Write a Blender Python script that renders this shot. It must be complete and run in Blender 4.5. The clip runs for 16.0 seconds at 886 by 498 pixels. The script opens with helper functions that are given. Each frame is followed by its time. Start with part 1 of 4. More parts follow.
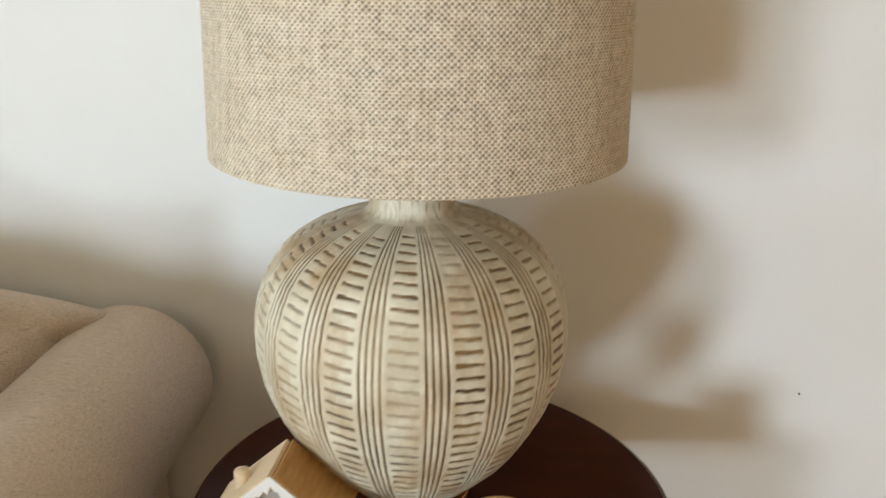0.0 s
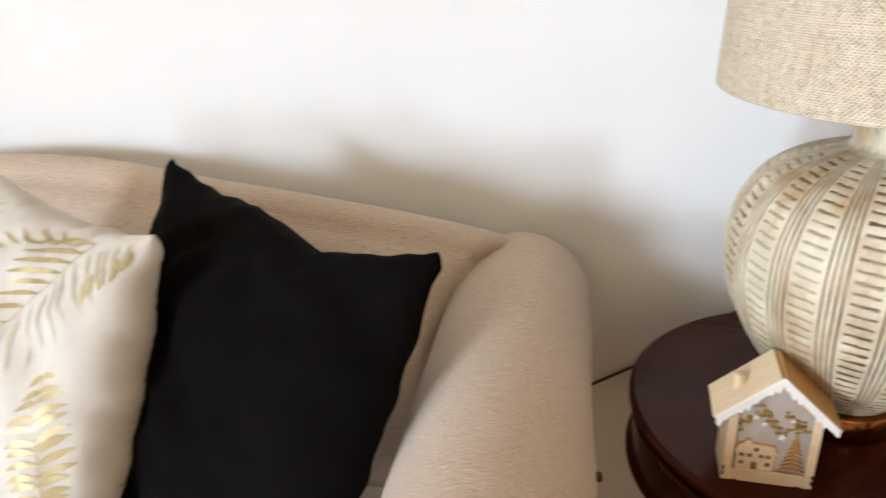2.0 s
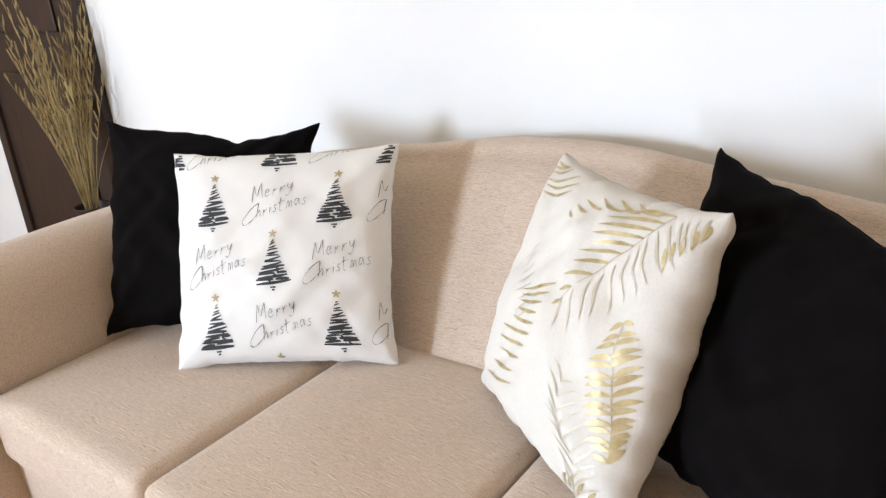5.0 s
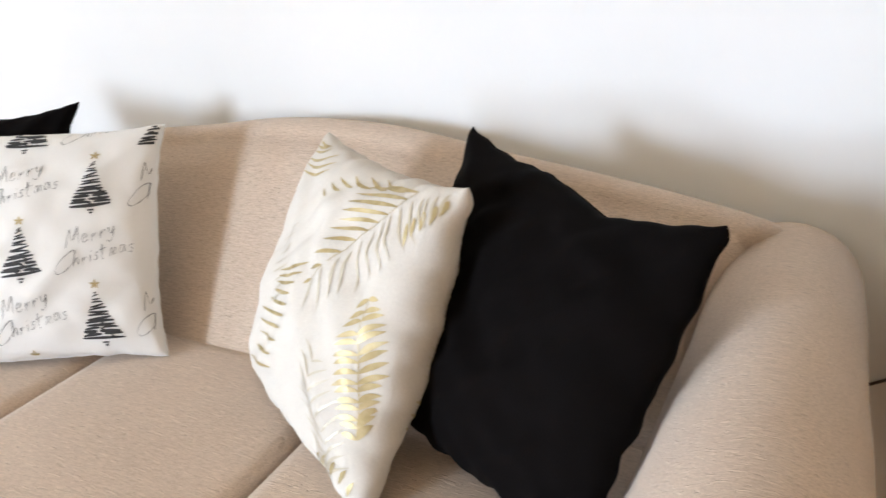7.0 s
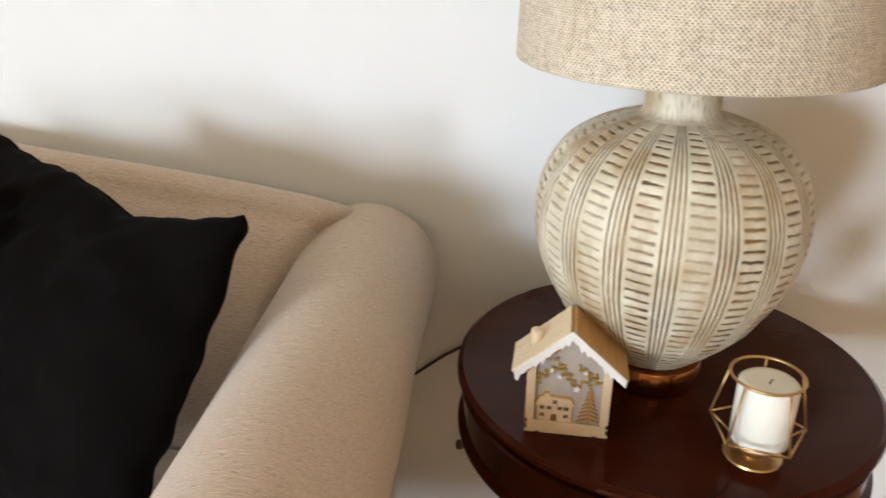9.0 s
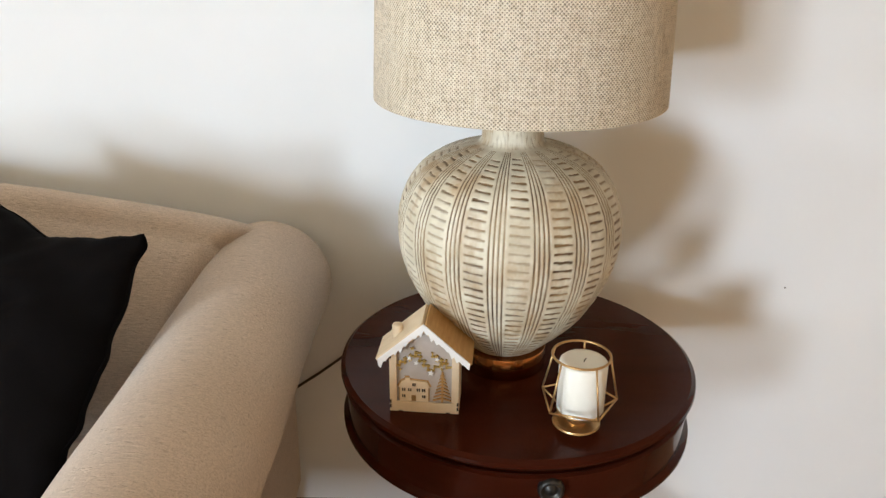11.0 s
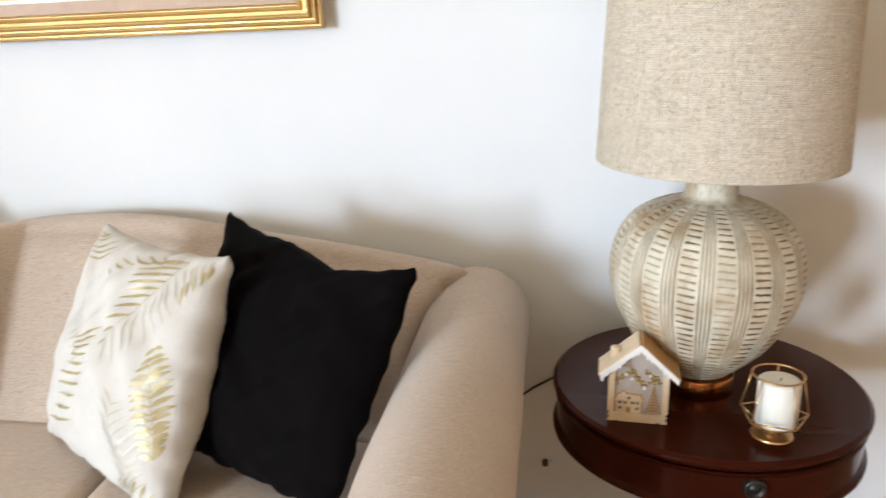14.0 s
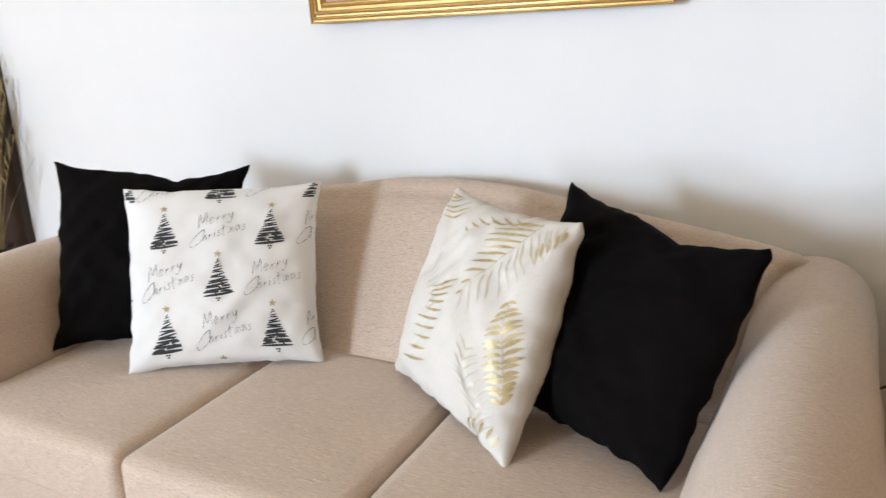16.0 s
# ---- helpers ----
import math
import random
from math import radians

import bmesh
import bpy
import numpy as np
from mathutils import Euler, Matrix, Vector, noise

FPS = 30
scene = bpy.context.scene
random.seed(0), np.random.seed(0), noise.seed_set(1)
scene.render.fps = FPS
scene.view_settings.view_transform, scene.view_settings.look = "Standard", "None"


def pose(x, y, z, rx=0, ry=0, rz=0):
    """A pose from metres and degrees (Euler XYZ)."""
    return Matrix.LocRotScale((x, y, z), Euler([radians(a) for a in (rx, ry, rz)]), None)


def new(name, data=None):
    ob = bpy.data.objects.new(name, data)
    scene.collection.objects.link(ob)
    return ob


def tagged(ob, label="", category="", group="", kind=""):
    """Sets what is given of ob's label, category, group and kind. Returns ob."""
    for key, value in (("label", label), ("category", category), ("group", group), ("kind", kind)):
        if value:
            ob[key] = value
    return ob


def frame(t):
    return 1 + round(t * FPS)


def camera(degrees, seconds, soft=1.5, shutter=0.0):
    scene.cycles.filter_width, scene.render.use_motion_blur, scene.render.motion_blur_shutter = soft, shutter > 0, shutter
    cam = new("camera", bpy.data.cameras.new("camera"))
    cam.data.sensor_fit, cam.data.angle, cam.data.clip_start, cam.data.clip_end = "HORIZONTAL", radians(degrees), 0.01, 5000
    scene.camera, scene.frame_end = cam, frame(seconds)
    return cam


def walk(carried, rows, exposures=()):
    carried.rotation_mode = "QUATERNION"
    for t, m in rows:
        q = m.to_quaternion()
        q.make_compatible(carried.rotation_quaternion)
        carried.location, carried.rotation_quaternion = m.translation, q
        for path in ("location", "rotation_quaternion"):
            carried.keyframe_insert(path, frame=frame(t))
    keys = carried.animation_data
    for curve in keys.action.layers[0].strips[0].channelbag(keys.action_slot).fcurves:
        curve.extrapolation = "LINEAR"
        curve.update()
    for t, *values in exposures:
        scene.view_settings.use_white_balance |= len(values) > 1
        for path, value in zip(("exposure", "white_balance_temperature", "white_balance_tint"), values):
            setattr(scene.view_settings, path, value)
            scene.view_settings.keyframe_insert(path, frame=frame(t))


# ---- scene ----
cam = camera(59.2, 16.0, soft=1.35, shutter=0.4)
METRES, EYE, TILT, LEAN, TURN = 2.05, 1.20, -20.0, 0.0, 0.0
ROWS = [
    (0.0, 0.0167, -0.0062, -0.0087, 1.65, 1.31, -1.40),
    (0.5, -0.0252, -0.0205, -0.0112, 1.25, -1.42, -0.50),
    (1.0, -0.0904, -0.0405, -0.0160, 2.63, -2.28, -0.18),
    (1.5, -0.1543, -0.0619, -0.0234, 4.51, -2.28, -0.96),
    (2.0, -0.1984, -0.0838, -0.0227, 8.87, -3.27, -2.34),
    (2.5, -0.2317, -0.1082, -0.0275, 15.18, -3.39, -3.11),
    (3.0, -0.2529, -0.1309, -0.0339, 20.52, -3.75, -3.99),
    (3.5, -0.2707, -0.1540, -0.0379, 25.67, -4.12, -5.02),
    (4.0, -0.2774, -0.1662, -0.0427, 30.98, -4.73, -5.86),
    (4.2, -0.2815, -0.1720, -0.0436, 32.75, -4.88, -6.20),
    (5.2, -0.2850, -0.1760, -0.0470, 36.30, -5.40, -7.40),
    (6.3, -0.2545, -0.1490, -0.0486, 31.55, -5.38, -7.42),
    (6.5, -0.2479, -0.1434, -0.0482, 29.61, -5.25, -7.31),
    (7.0, -0.2318, -0.1392, -0.0467, 24.55, -4.65, -6.75),
    (7.5, -0.2085, -0.1271, -0.0431, 19.86, -4.32, -5.97),
    (8.0, -0.1776, -0.1116, -0.0405, 14.71, -3.80, -4.88),
    (8.5, -0.1465, -0.0978, -0.0375, 8.69, -3.46, -3.78),
    (9.0, -0.1141, -0.0864, -0.0359, 4.86, -3.77, -2.14),
    (9.5, -0.0891, -0.0831, -0.0352, 2.02, -4.09, -1.43),
    (10.0, -0.0764, -0.0985, -0.0292, 0.91, -3.98, -0.98),
    (12.5, -0.0296, -0.2867, -0.0507, 2.52, 1.30, -0.59),
    (13.0, -0.0437, -0.2973, -0.0470, 4.06, 2.37, -0.69),
    (13.5, -0.0961, -0.3034, -0.0533, 4.32, 3.12, -0.55),
    (14.0, -0.1486, -0.3127, -0.0654, 8.05, 2.68, -1.83),
    (14.5, -0.1784, -0.3220, -0.0743, 12.08, 1.98, -3.24),
    (15.0, -0.1997, -0.3379, -0.0801, 16.89, 1.52, -4.67),
    (15.5, -0.2158, -0.3512, -0.0842, 21.69, 0.94, -6.09),
    (16.0, -0.2277, -0.3555, -0.0891, 25.94, 0.36, -7.00),
]
walk(cam, [(t, pose(0, 0, EYE, TILT, LEAN, TURN) @ pose(METRES * x, METRES * y, METRES * z, 90 + pitch, roll, yaw)) for t, x, y, z, yaw, pitch, roll in ROWS],
     exposures=[(0.0, -0.46, 6350, 7), (1.0, -0.44, 6400, 11), (1.5, -0.22, 6350, 14), (2.0, -0.19, 6250, 14), (2.5, -0.14, 6280, 17), (4.0, -0.17, 5930, 14), (6.5, -0.17, 5950, 14), (8.5, -0.21, 6280, 13), (10.0, -0.30, 6350, 11), (12.5, -0.23, 5970, 11), (14.0, -0.20, 5980, 12), (15.0, -0.19, 5900, 13), (15.5, -0.38, 5930, 13), (16.0, -0.36, 5930, 13)])

# ---- light ----
WALL_Y, FRONT_Y, LEFT_X, RIGHT_X, CEIL_Z = 1.118, -3.60, -4.60, 1.90, 2.60
world = bpy.data.worlds.new("world")
scene.world = world
world.use_nodes = True
wn = world.node_tree.nodes
sky = wn.new("ShaderNodeTexSky")
sky.sky_type, sky.sun_disc, sky.sun_elevation, sky.sun_rotation = "NISHITA", False, radians(35), radians(200)
world.node_tree.links.new(sky.outputs[0], wn["Background"].inputs[0])
wn["Background"].inputs[1].default_value = 0.05


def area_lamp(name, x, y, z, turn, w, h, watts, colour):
    """An area lamp: daylight by a glazed opening, or the added fill."""
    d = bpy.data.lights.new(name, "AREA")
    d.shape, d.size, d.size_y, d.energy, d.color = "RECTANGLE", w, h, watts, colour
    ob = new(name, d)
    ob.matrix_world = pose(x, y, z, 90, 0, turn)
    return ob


DAY = (0.775, 0.91, 1.0)
area_lamp("terrace_daylight", -3.94, -6.0, 0.48, -30, 1.25, 0.85, 350, DAY)
area_lamp("window_and_fill_light", -3.15, FRONT_Y + 0.03, 1.50, -12, 0.80, 0.66, 205, DAY)
area_lamp("window_and_fill_light", LEFT_X + 0.03, -2.45, 1.36, -90, 0.7, 0.55, 56, DAY)
# added warm fill to lift and warm the shade; no such source is known
area_lamp("window_and_fill_light", 0.4, FRONT_Y + 0.03, 1.65, 0, 1.5, 1.1, 11.5, (1.0, 0.74, 0.46))


# ---- materials ----
def mat(name, rough=0.6, metal=0.0, base=(0.5, 0.5, 0.5)):
    m = bpy.data.materials.new(name)
    m.use_nodes = True
    b = m.node_tree.nodes["Principled BSDF"]
    b.inputs["Base Color"].default_value = (*base, 1)
    b.inputs["Roughness"].default_value = rough
    b.inputs["Metallic"].default_value = metal
    return m, m.node_tree.nodes, m.node_tree.links, b


def noise_tex(n, l, scale, detail=4, rough=0.55, stretch=None, coord="Object"):
    tc = n.new("ShaderNodeTexCoord")
    t = n.new("ShaderNodeTexNoise")
    t.inputs["Scale"].default_value, t.inputs["Detail"].default_value, t.inputs["Roughness"].default_value = scale, detail, rough
    if stretch:
        mp = n.new("ShaderNodeMapping")
        mp.inputs["Scale"].default_value = stretch
        l.new(tc.outputs[coord], mp.inputs[0])
        l.new(mp.outputs[0], t.inputs["Vector"])
    else:
        l.new(tc.outputs[coord], t.inputs["Vector"])
    return t.outputs[0]


def ramp(n, l, src, stops):
    r = n.new("ShaderNodeValToRGB")
    e = r.color_ramp.elements
    while len(e) < len(stops):
        e.new(0.5)
    for k, (p, c) in zip(e, stops):
        k.position, k.color = p, (*c, 1)
    l.new(src, r.inputs[0])
    return r.outputs[0]


def mix(n, l, a, b, fac, mode="MIX"):
    m = n.new("ShaderNodeMix")
    m.data_type, m.blend_type = "RGBA", mode
    for sock, v in ((m.inputs[0], fac), (m.inputs[6], a), (m.inputs[7], b)):
        if hasattr(v, "is_output"):
            l.new(v, sock)
        elif isinstance(v, tuple):
            sock.default_value = (*v, 1)
        else:
            sock.default_value = v
    return m.outputs[2]


def bump(n, l, b, src, strength, dist, under=None):
    k = n.new("ShaderNodeBump")
    k.inputs["Strength"].default_value, k.inputs["Distance"].default_value = strength, dist
    l.new(src, k.inputs["Height"])
    if under:
        l.new(under, k.inputs["Normal"])
    l.new(k.outputs[0], b.inputs["Normal"])
    return k.outputs[0]


def math_node(n, l, op, a, b=None):
    m = n.new("ShaderNodeMath")
    m.operation = op
    for sock, v in zip(m.inputs, (a, b)):
        if v is None:
            continue
        if hasattr(v, "is_output"):
            l.new(v, sock)
        else:
            sock.default_value = v
    return m.outputs[0]


def mottled(name, c1, c2, scale, rough=0.6, metal=0.0, bumps=(), stretch=None, sheen=0.0):
    """Two tones over a noise, and bumps of (scale, strength, distance, stretch)."""
    m, n, l, b = mat(name, rough, metal)
    l.new(ramp(n, l, noise_tex(n, l, scale, stretch=stretch), [(0.3, c1), (0.7, c2)]), b.inputs["Base Color"])
    under = None
    for s, st, d, strt in bumps:
        under = bump(n, l, b, noise_tex(n, l, s, 3, stretch=strt), st, d, under)
    if sheen:
        b.inputs["Sheen Weight"].default_value = sheen
        b.inputs["Sheen Roughness"].default_value = 0.5
    return m


def fabric(name, c1, c2, thread, stretch_a, stretch_b, strength=0.35, sheen=0.2, broad=3.0, gloss=0.3, slub=0.0):
    """Woven cloth: slubby threads both ways, and broad fading."""
    m, n, l, b = mat(name, 0.92)
    a = noise_tex(n, l, thread, 3, 0.6, stretch_a)
    c = noise_tex(n, l, thread, 3, 0.6, stretch_b)
    w = math_node(n, l, "MULTIPLY", math_node(n, l, "ADD", a, c), 0.5)
    tone = ramp(n, l, w, [(0.36, c1), (0.62, c2)])
    fade = ramp(n, l, noise_tex(n, l, broad, 3), [(0.3, (0.90, 0.89, 0.88)), (0.7, (1.0, 1.0, 1.0))])
    tone = mix(n, l, tone, fade, 1.0, "MULTIPLY")
    under = bump(n, l, b, w, strength, 0.0012)
    if slub:
        knots = ramp(n, l, noise_tex(n, l, 34, 2, 0.5, (1.0, 5.5, 5.5)), [(0.61, (0, 0, 0)), (0.71, (1, 1, 1))])
        pits = ramp(n, l, noise_tex(n, l, 46, 2, 0.5, (1.3, 5.0, 4.0)), [(0.63, (0, 0, 0)), (0.72, (1, 1, 1))])
        tone = mix(n, l, tone, c2, math_node(n, l, "MULTIPLY", knots, slub))
        tone = mix(n, l, tone, tuple(0.62 * q for q in c1), math_node(n, l, "MULTIPLY", pits, slub))
        bump(n, l, b, math_node(n, l, "SUBTRACT", knots, pits), 0.5, 0.0016, under)
    l.new(tone, b.inputs["Base Color"])
    b.inputs["Sheen Weight"].default_value = sheen
    b.inputs["Specular IOR Level"].default_value = gloss
    return m


WALL = mottled("wall_paint", (0.80, 0.80, 0.795), (0.835, 0.83, 0.825), 2.2, 0.75, bumps=[(60, 0.10, 0.002, None), (6, 0.08, 0.01, None)])
# unseen walls, ceiling and floor, tinted warm so their bounce warms the shade
WALL_BOUNCE = mottled("cream_bounce_paint", (0.62, 0.44, 0.25), (0.67, 0.49, 0.30), 2.2, 0.8)
CEILING = mottled("ceiling_paint", (0.74, 0.63, 0.46), (0.77, 0.67, 0.50), 2.0, 0.85)
FLOOR = mottled("floor_tile", (0.36, 0.21, 0.11), (0.44, 0.27, 0.15), 3.0, 0.35, bumps=[(20, 0.1, 0.002, None)])
SOFA = fabric("sofa_cloth", (0.472, 0.374, 0.294), (0.69, 0.56, 0.452), 95, (0.7, 5.0, 5.0), (5.0, 5.0, 2.5), 0.7, slub=0.36)
BLACK = fabric("black_cotton", (0.0022, 0.0016, 0.0016), (0.0050, 0.0038, 0.0038), 420, (1, 4, 4), (4, 1, 1), 0.3, 0.0, 3.0, 0.07)
WHITE = fabric("white_cotton", (0.79, 0.785, 0.77), (0.86, 0.855, 0.845), 400, (1, 4, 4), (4, 1, 1), 0.15, 0.1)
CREAM = fabric("cream_cotton", (0.62, 0.585, 0.535), (0.71, 0.675, 0.62), 260, (1, 4, 4), (4, 1, 1), 0.35, 0.05)
PRINT_BLACK = mottled("black_print", (0.012, 0.012, 0.013), (0.05, 0.05, 0.052), 500, 0.7)
PRINT_GREY = mottled("grey_print", (0.09, 0.09, 0.093), (0.36, 0.36, 0.36), 90, 0.8)
FOIL = mottled("gold_foil", (0.40, 0.315, 0.145), (0.58, 0.49, 0.29), 60, 0.48, 0.4, bumps=[(150, 0.2, 0.001, None)])
GILT = mottled("gilt_frame", (0.50, 0.31, 0.09), (0.72, 0.50, 0.21), 9, 0.42, 0.55, bumps=[(40, 0.12, 0.002, None)], stretch=(0.3, 2, 2))
COPPER = mottled("copper_band", (0.40, 0.17, 0.06), (0.52, 0.23, 0.08), 30, 0.16, 1.0)
GOLDWIRE = mottled("gold_wire", (0.50, 0.31, 0.13), (0.66, 0.43, 0.20), 60, 0.35, 0.9)
MAHOGANY = mottled("mahogany", (0.031, 0.0056, 0.0025), (0.044, 0.0086, 0.0037), 3, 0.12, bumps=[(30, 0.012, 0.001, (1, 6, 6))], stretch=(1.2, 5, 5))
MAHOGANY.node_tree.nodes["Principled BSDF"].inputs["Specular IOR Level"].default_value = 0.13
MAHOGANY.node_tree.nodes["Principled BSDF"].inputs["Specular Tint"].default_value = (1.0, 0.60, 0.48, 1)
PLY = mottled("birch_ply", (0.68, 0.52, 0.34), (0.80, 0.66, 0.47), 30, 0.55, bumps=[(90, 0.1, 0.0005, (1, 6, 1))], stretch=(1, 8, 1))
BROWN_AND_SHADE_PLY = mottled("brown_and_shade_ply", (0.40, 0.21, 0.06), (0.52, 0.30, 0.11), 30, 0.5, stretch=(6, 1, 6))
SNOW = mottled("white_trim", (0.82, 0.81, 0.80), (0.88, 0.87, 0.86), 40, 0.6)
WAX = mottled("candle_wax", (0.84, 0.81, 0.72), (0.88, 0.85, 0.77), 20, 0.45)
DARKWOOD = mottled("dark_wood", (0.013, 0.0055, 0.0035), (0.030, 0.013, 0.0075), 6, 0.55, stretch=(8, 8, 1))
GRASS = mottled("dried_grass", (0.19, 0.135, 0.05), (0.44, 0.33, 0.14), 12, 0.8)
CORD = mottled("brown_cord", (0.03, 0.018, 0.01), (0.06, 0.03, 0.018), 40, 0.5)
MAT_PINK = mottled("mat_linen", (0.56, 0.41, 0.31), (0.64, 0.48, 0.37), 40, 0.85)
SLIP = mottled("white_slip", (0.82, 0.80, 0.76), (0.88, 0.86, 0.82), 30, 0.5)
PAPER = mottled("art_paper", (0.68, 0.57, 0.47), (0.78, 0.70, 0.61), 4, 0.7)
KNOB = mottled("dark_bronze", (0.02, 0.019, 0.018), (0.06, 0.056, 0.052), 60, 0.32, 0.7)
GLASSY, gn, gl, gb = mat("door_glass", 0.05)
gb.inputs["Transmission Weight"].default_value = 1.0
WHITEFRAME = mottled("white_joinery", (0.78, 0.78, 0.76), (0.82, 0.82, 0.80), 8, 0.45)


# ---- geometry helpers ----
def mesh_of(name, verts, faces, material, smooth=True):
    me = bpy.data.meshes.new(name)
    me.from_pydata([tuple(v) for v in verts], [], faces)
    me.materials.append(material)
    if smooth:
        me.polygons.foreach_set("use_smooth", [True] * len(me.polygons))
    me.update()
    return me


def part(name, data, parent=None, label="", m=None):
    ob = new(name, data)
    if parent:
        ob.parent = parent
    if m is not None:
        ob.matrix_basis = m
    if label:
        ob["label"] = label
    return ob


def bm_mesh(name, bm, material, smooth=False):
    bmesh.ops.recalc_face_normals(bm, faces=bm.faces)
    me = bpy.data.meshes.new(name)
    bm.to_mesh(me)
    bm.free()
    me.materials.append(material)
    if smooth:
        me.polygons.foreach_set("use_smooth", [True] * len(me.polygons))
    return me


def box_mesh(name, lo, hi, material, bevel=0.0, segments=2):
    bm = bmesh.new()
    bmesh.ops.create_cube(bm, size=1)
    for v in bm.verts:
        v.co = Vector([lo[i] + (v.co[i] + 0.5) * (hi[i] - lo[i]) for i in range(3)])
    if bevel:
        bmesh.ops.bevel(bm, geom=bm.edges[:], offset=bevel, segments=segments, affect="EDGES", profile=0.6)
    return bm_mesh(name, bm, material)


def grid_faces(nu, nv, wrap=False):
    f = []
    for i in range(nu - (0 if wrap else 1)):
        for j in range(nv - 1):
            a, b = i * nv + j, ((i + 1) % nu) * nv + j
            f.append((a, b, b + 1, a + 1))
    return f


def turned(name, profile, material, steps=96):
    """A solid turned about z from (radius, height) pairs."""
    verts, n = [], len(profile)
    for i in range(steps):
        a = 2 * math.pi * i / steps
        verts += [(r * math.cos(a), r * math.sin(a), z) for r, z in profile]
    faces = grid_faces(steps, n, True)
    me = mesh_of(name, verts, faces, material)
    return me


def sharp(me, degrees=35):
    me.set_sharp_from_angle(angle=radians(degrees))
    return me


def smooth_profile(points, per=8):
    """Catmull-Rom through (radius, height) pairs."""
    p = [np.array(q, float) for q in points]
    p = [2 * p[0] - p[1], *p, 2 * p[-1] - p[-2]]
    out = []
    for i in range(1, len(p) - 2):
        for k in range(per):
            t = k / per
            out.append(tuple(0.5 * ((2 * p[i]) + (p[i + 1] - p[i - 1]) * t + (2 * p[i - 1] - 5 * p[i] + 4 * p[i + 1] - p[i + 2]) * t * t + (3 * p[i] - p[i - 1] - 3 * p[i + 1] + p[i + 2]) * t ** 3)))
    out.append(tuple(p[-2]))
    return out


def tube(name, pts, radius, material, sides=8, closed=False, taper=None):
    pts = [Vector(p) for p in pts]
    n, verts = len(pts), []
    up = Vector((0.13, 0.21, 0.97)).normalized()
    for i, p in enumerate(pts):
        d = (pts[(i + 1) % n] - pts[i - 1]) if closed else (pts[min(i + 1, n - 1)] - pts[max(i - 1, 0)])
        d.normalize()
        s = d.cross(up)
        if s.length < 0.05:
            s = d.cross(Vector((1, 0, 0)))
        s.normalize()
        t = d.cross(s)
        r = radius * (taper(i / (n - 1)) if taper else 1)
        verts += [p + (s * math.cos(2 * math.pi * k / sides) + t * math.sin(2 * math.pi * k / sides)) * r for k in range(sides)]
    faces = []
    for i in range(n if closed else n - 1):
        for k in range(sides):
            a, b = i * sides, ((i + 1) % n) * sides
            faces.append((a + k, a + (k + 1) % sides, b + (k + 1) % sides, b + k))
    if not closed:
        faces += [tuple(range(sides))[::-1], tuple(range((n - 1) * sides, n * sides))]
    return mesh_of(name, verts, faces, material)


def puffy_box(name, lo, hi, r, material, n=18, crown=0.0, lump=0.0, belly=0.0):
    """A stuffed box: round edges, a crowned top, a little unevenness."""
    c = (Vector(lo) + Vector(hi)) / 2
    h = (Vector(hi) - Vector(lo)) / 2
    verts, faces, index = [], [], {}

    def vert(p):
        key = tuple(round(q, 5) for q in p)
        if key not in index:
            q = Vector([p[i] * h[i] for i in range(3)])
            inner = Vector([max(-(h[i] - r), min(h[i] - r, q[i])) for i in range(3)])
            d = q - inner
            if d.length > 1e-9:
                q = inner + d.normalized() * r
            w = (1 - p[0] ** 2) * (1 - p[1] ** 2)
            if p[2] > 0:
                q.z += crown * w ** 0.6 * p[2]
            q.y += belly * (1 - p[0] ** 2) * (1 - p[2] ** 2) * (-1 if p[1] < 0 else 1) * abs(p[1])
            if lump:
                q += q.normalized() * lump * noise.noise(q * 5 + c * 3)
            index[key] = len(verts)
            verts.append(q + c)
        return index[key]

    ts = [math.sin((2 * k / n - 1) * math.pi / 2) * 0.35 + (2 * k / n - 1) * 0.65 for k in range(n + 1)]
    for axis in range(3):
        for s in (-1, 1):
            for i in range(n):
                for j in range(n):
                    q = []
                    for a, b in ((i, j), (i + 1, j), (i + 1, j + 1), (i, j + 1)):
                        p = [0, 0, 0]
                        p[axis], p[(axis + 1) % 3], p[(axis + 2) % 3] = s, ts[a], ts[b]
                        q.append(vert(p))
                    faces.append(tuple(q if s > 0 else q[::-1]))
    return mesh_of(name, verts, faces, material)


# ---- the room ----
def setting(name, lo, hi, material, label):
    return tagged(part(name, box_mesh(name, lo, hi, material)), label, "room", kind="structure")


setting("wall_north", (LEFT_X, WALL_Y, 0), (RIGHT_X, WALL_Y + 0.12, CEIL_Z), WALL, "white painted plaster wall behind the sofa")
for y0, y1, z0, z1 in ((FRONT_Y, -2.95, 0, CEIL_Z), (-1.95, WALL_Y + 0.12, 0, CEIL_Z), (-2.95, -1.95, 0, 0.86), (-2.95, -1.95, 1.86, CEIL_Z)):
    setting("wall_west", (LEFT_X - 0.12, y0, z0), (LEFT_X, y1, z1), WALL_BOUNCE, "unseen side wall with a window, cream to warm the bounce")
setting("wall_east", (RIGHT_X, FRONT_Y, 0), (RIGHT_X + 0.12, WALL_Y + 0.12, CEIL_Z), WALL_BOUNCE, "unseen plain side wall, cream to warm the bounce")
setting("floor", (LEFT_X - 0.12, FRONT_Y - 0.12, -0.1), (RIGHT_X + 0.12, WALL_Y + 0.12, 0), FLOOR, "unseen plain floor, brown to warm the bounce")
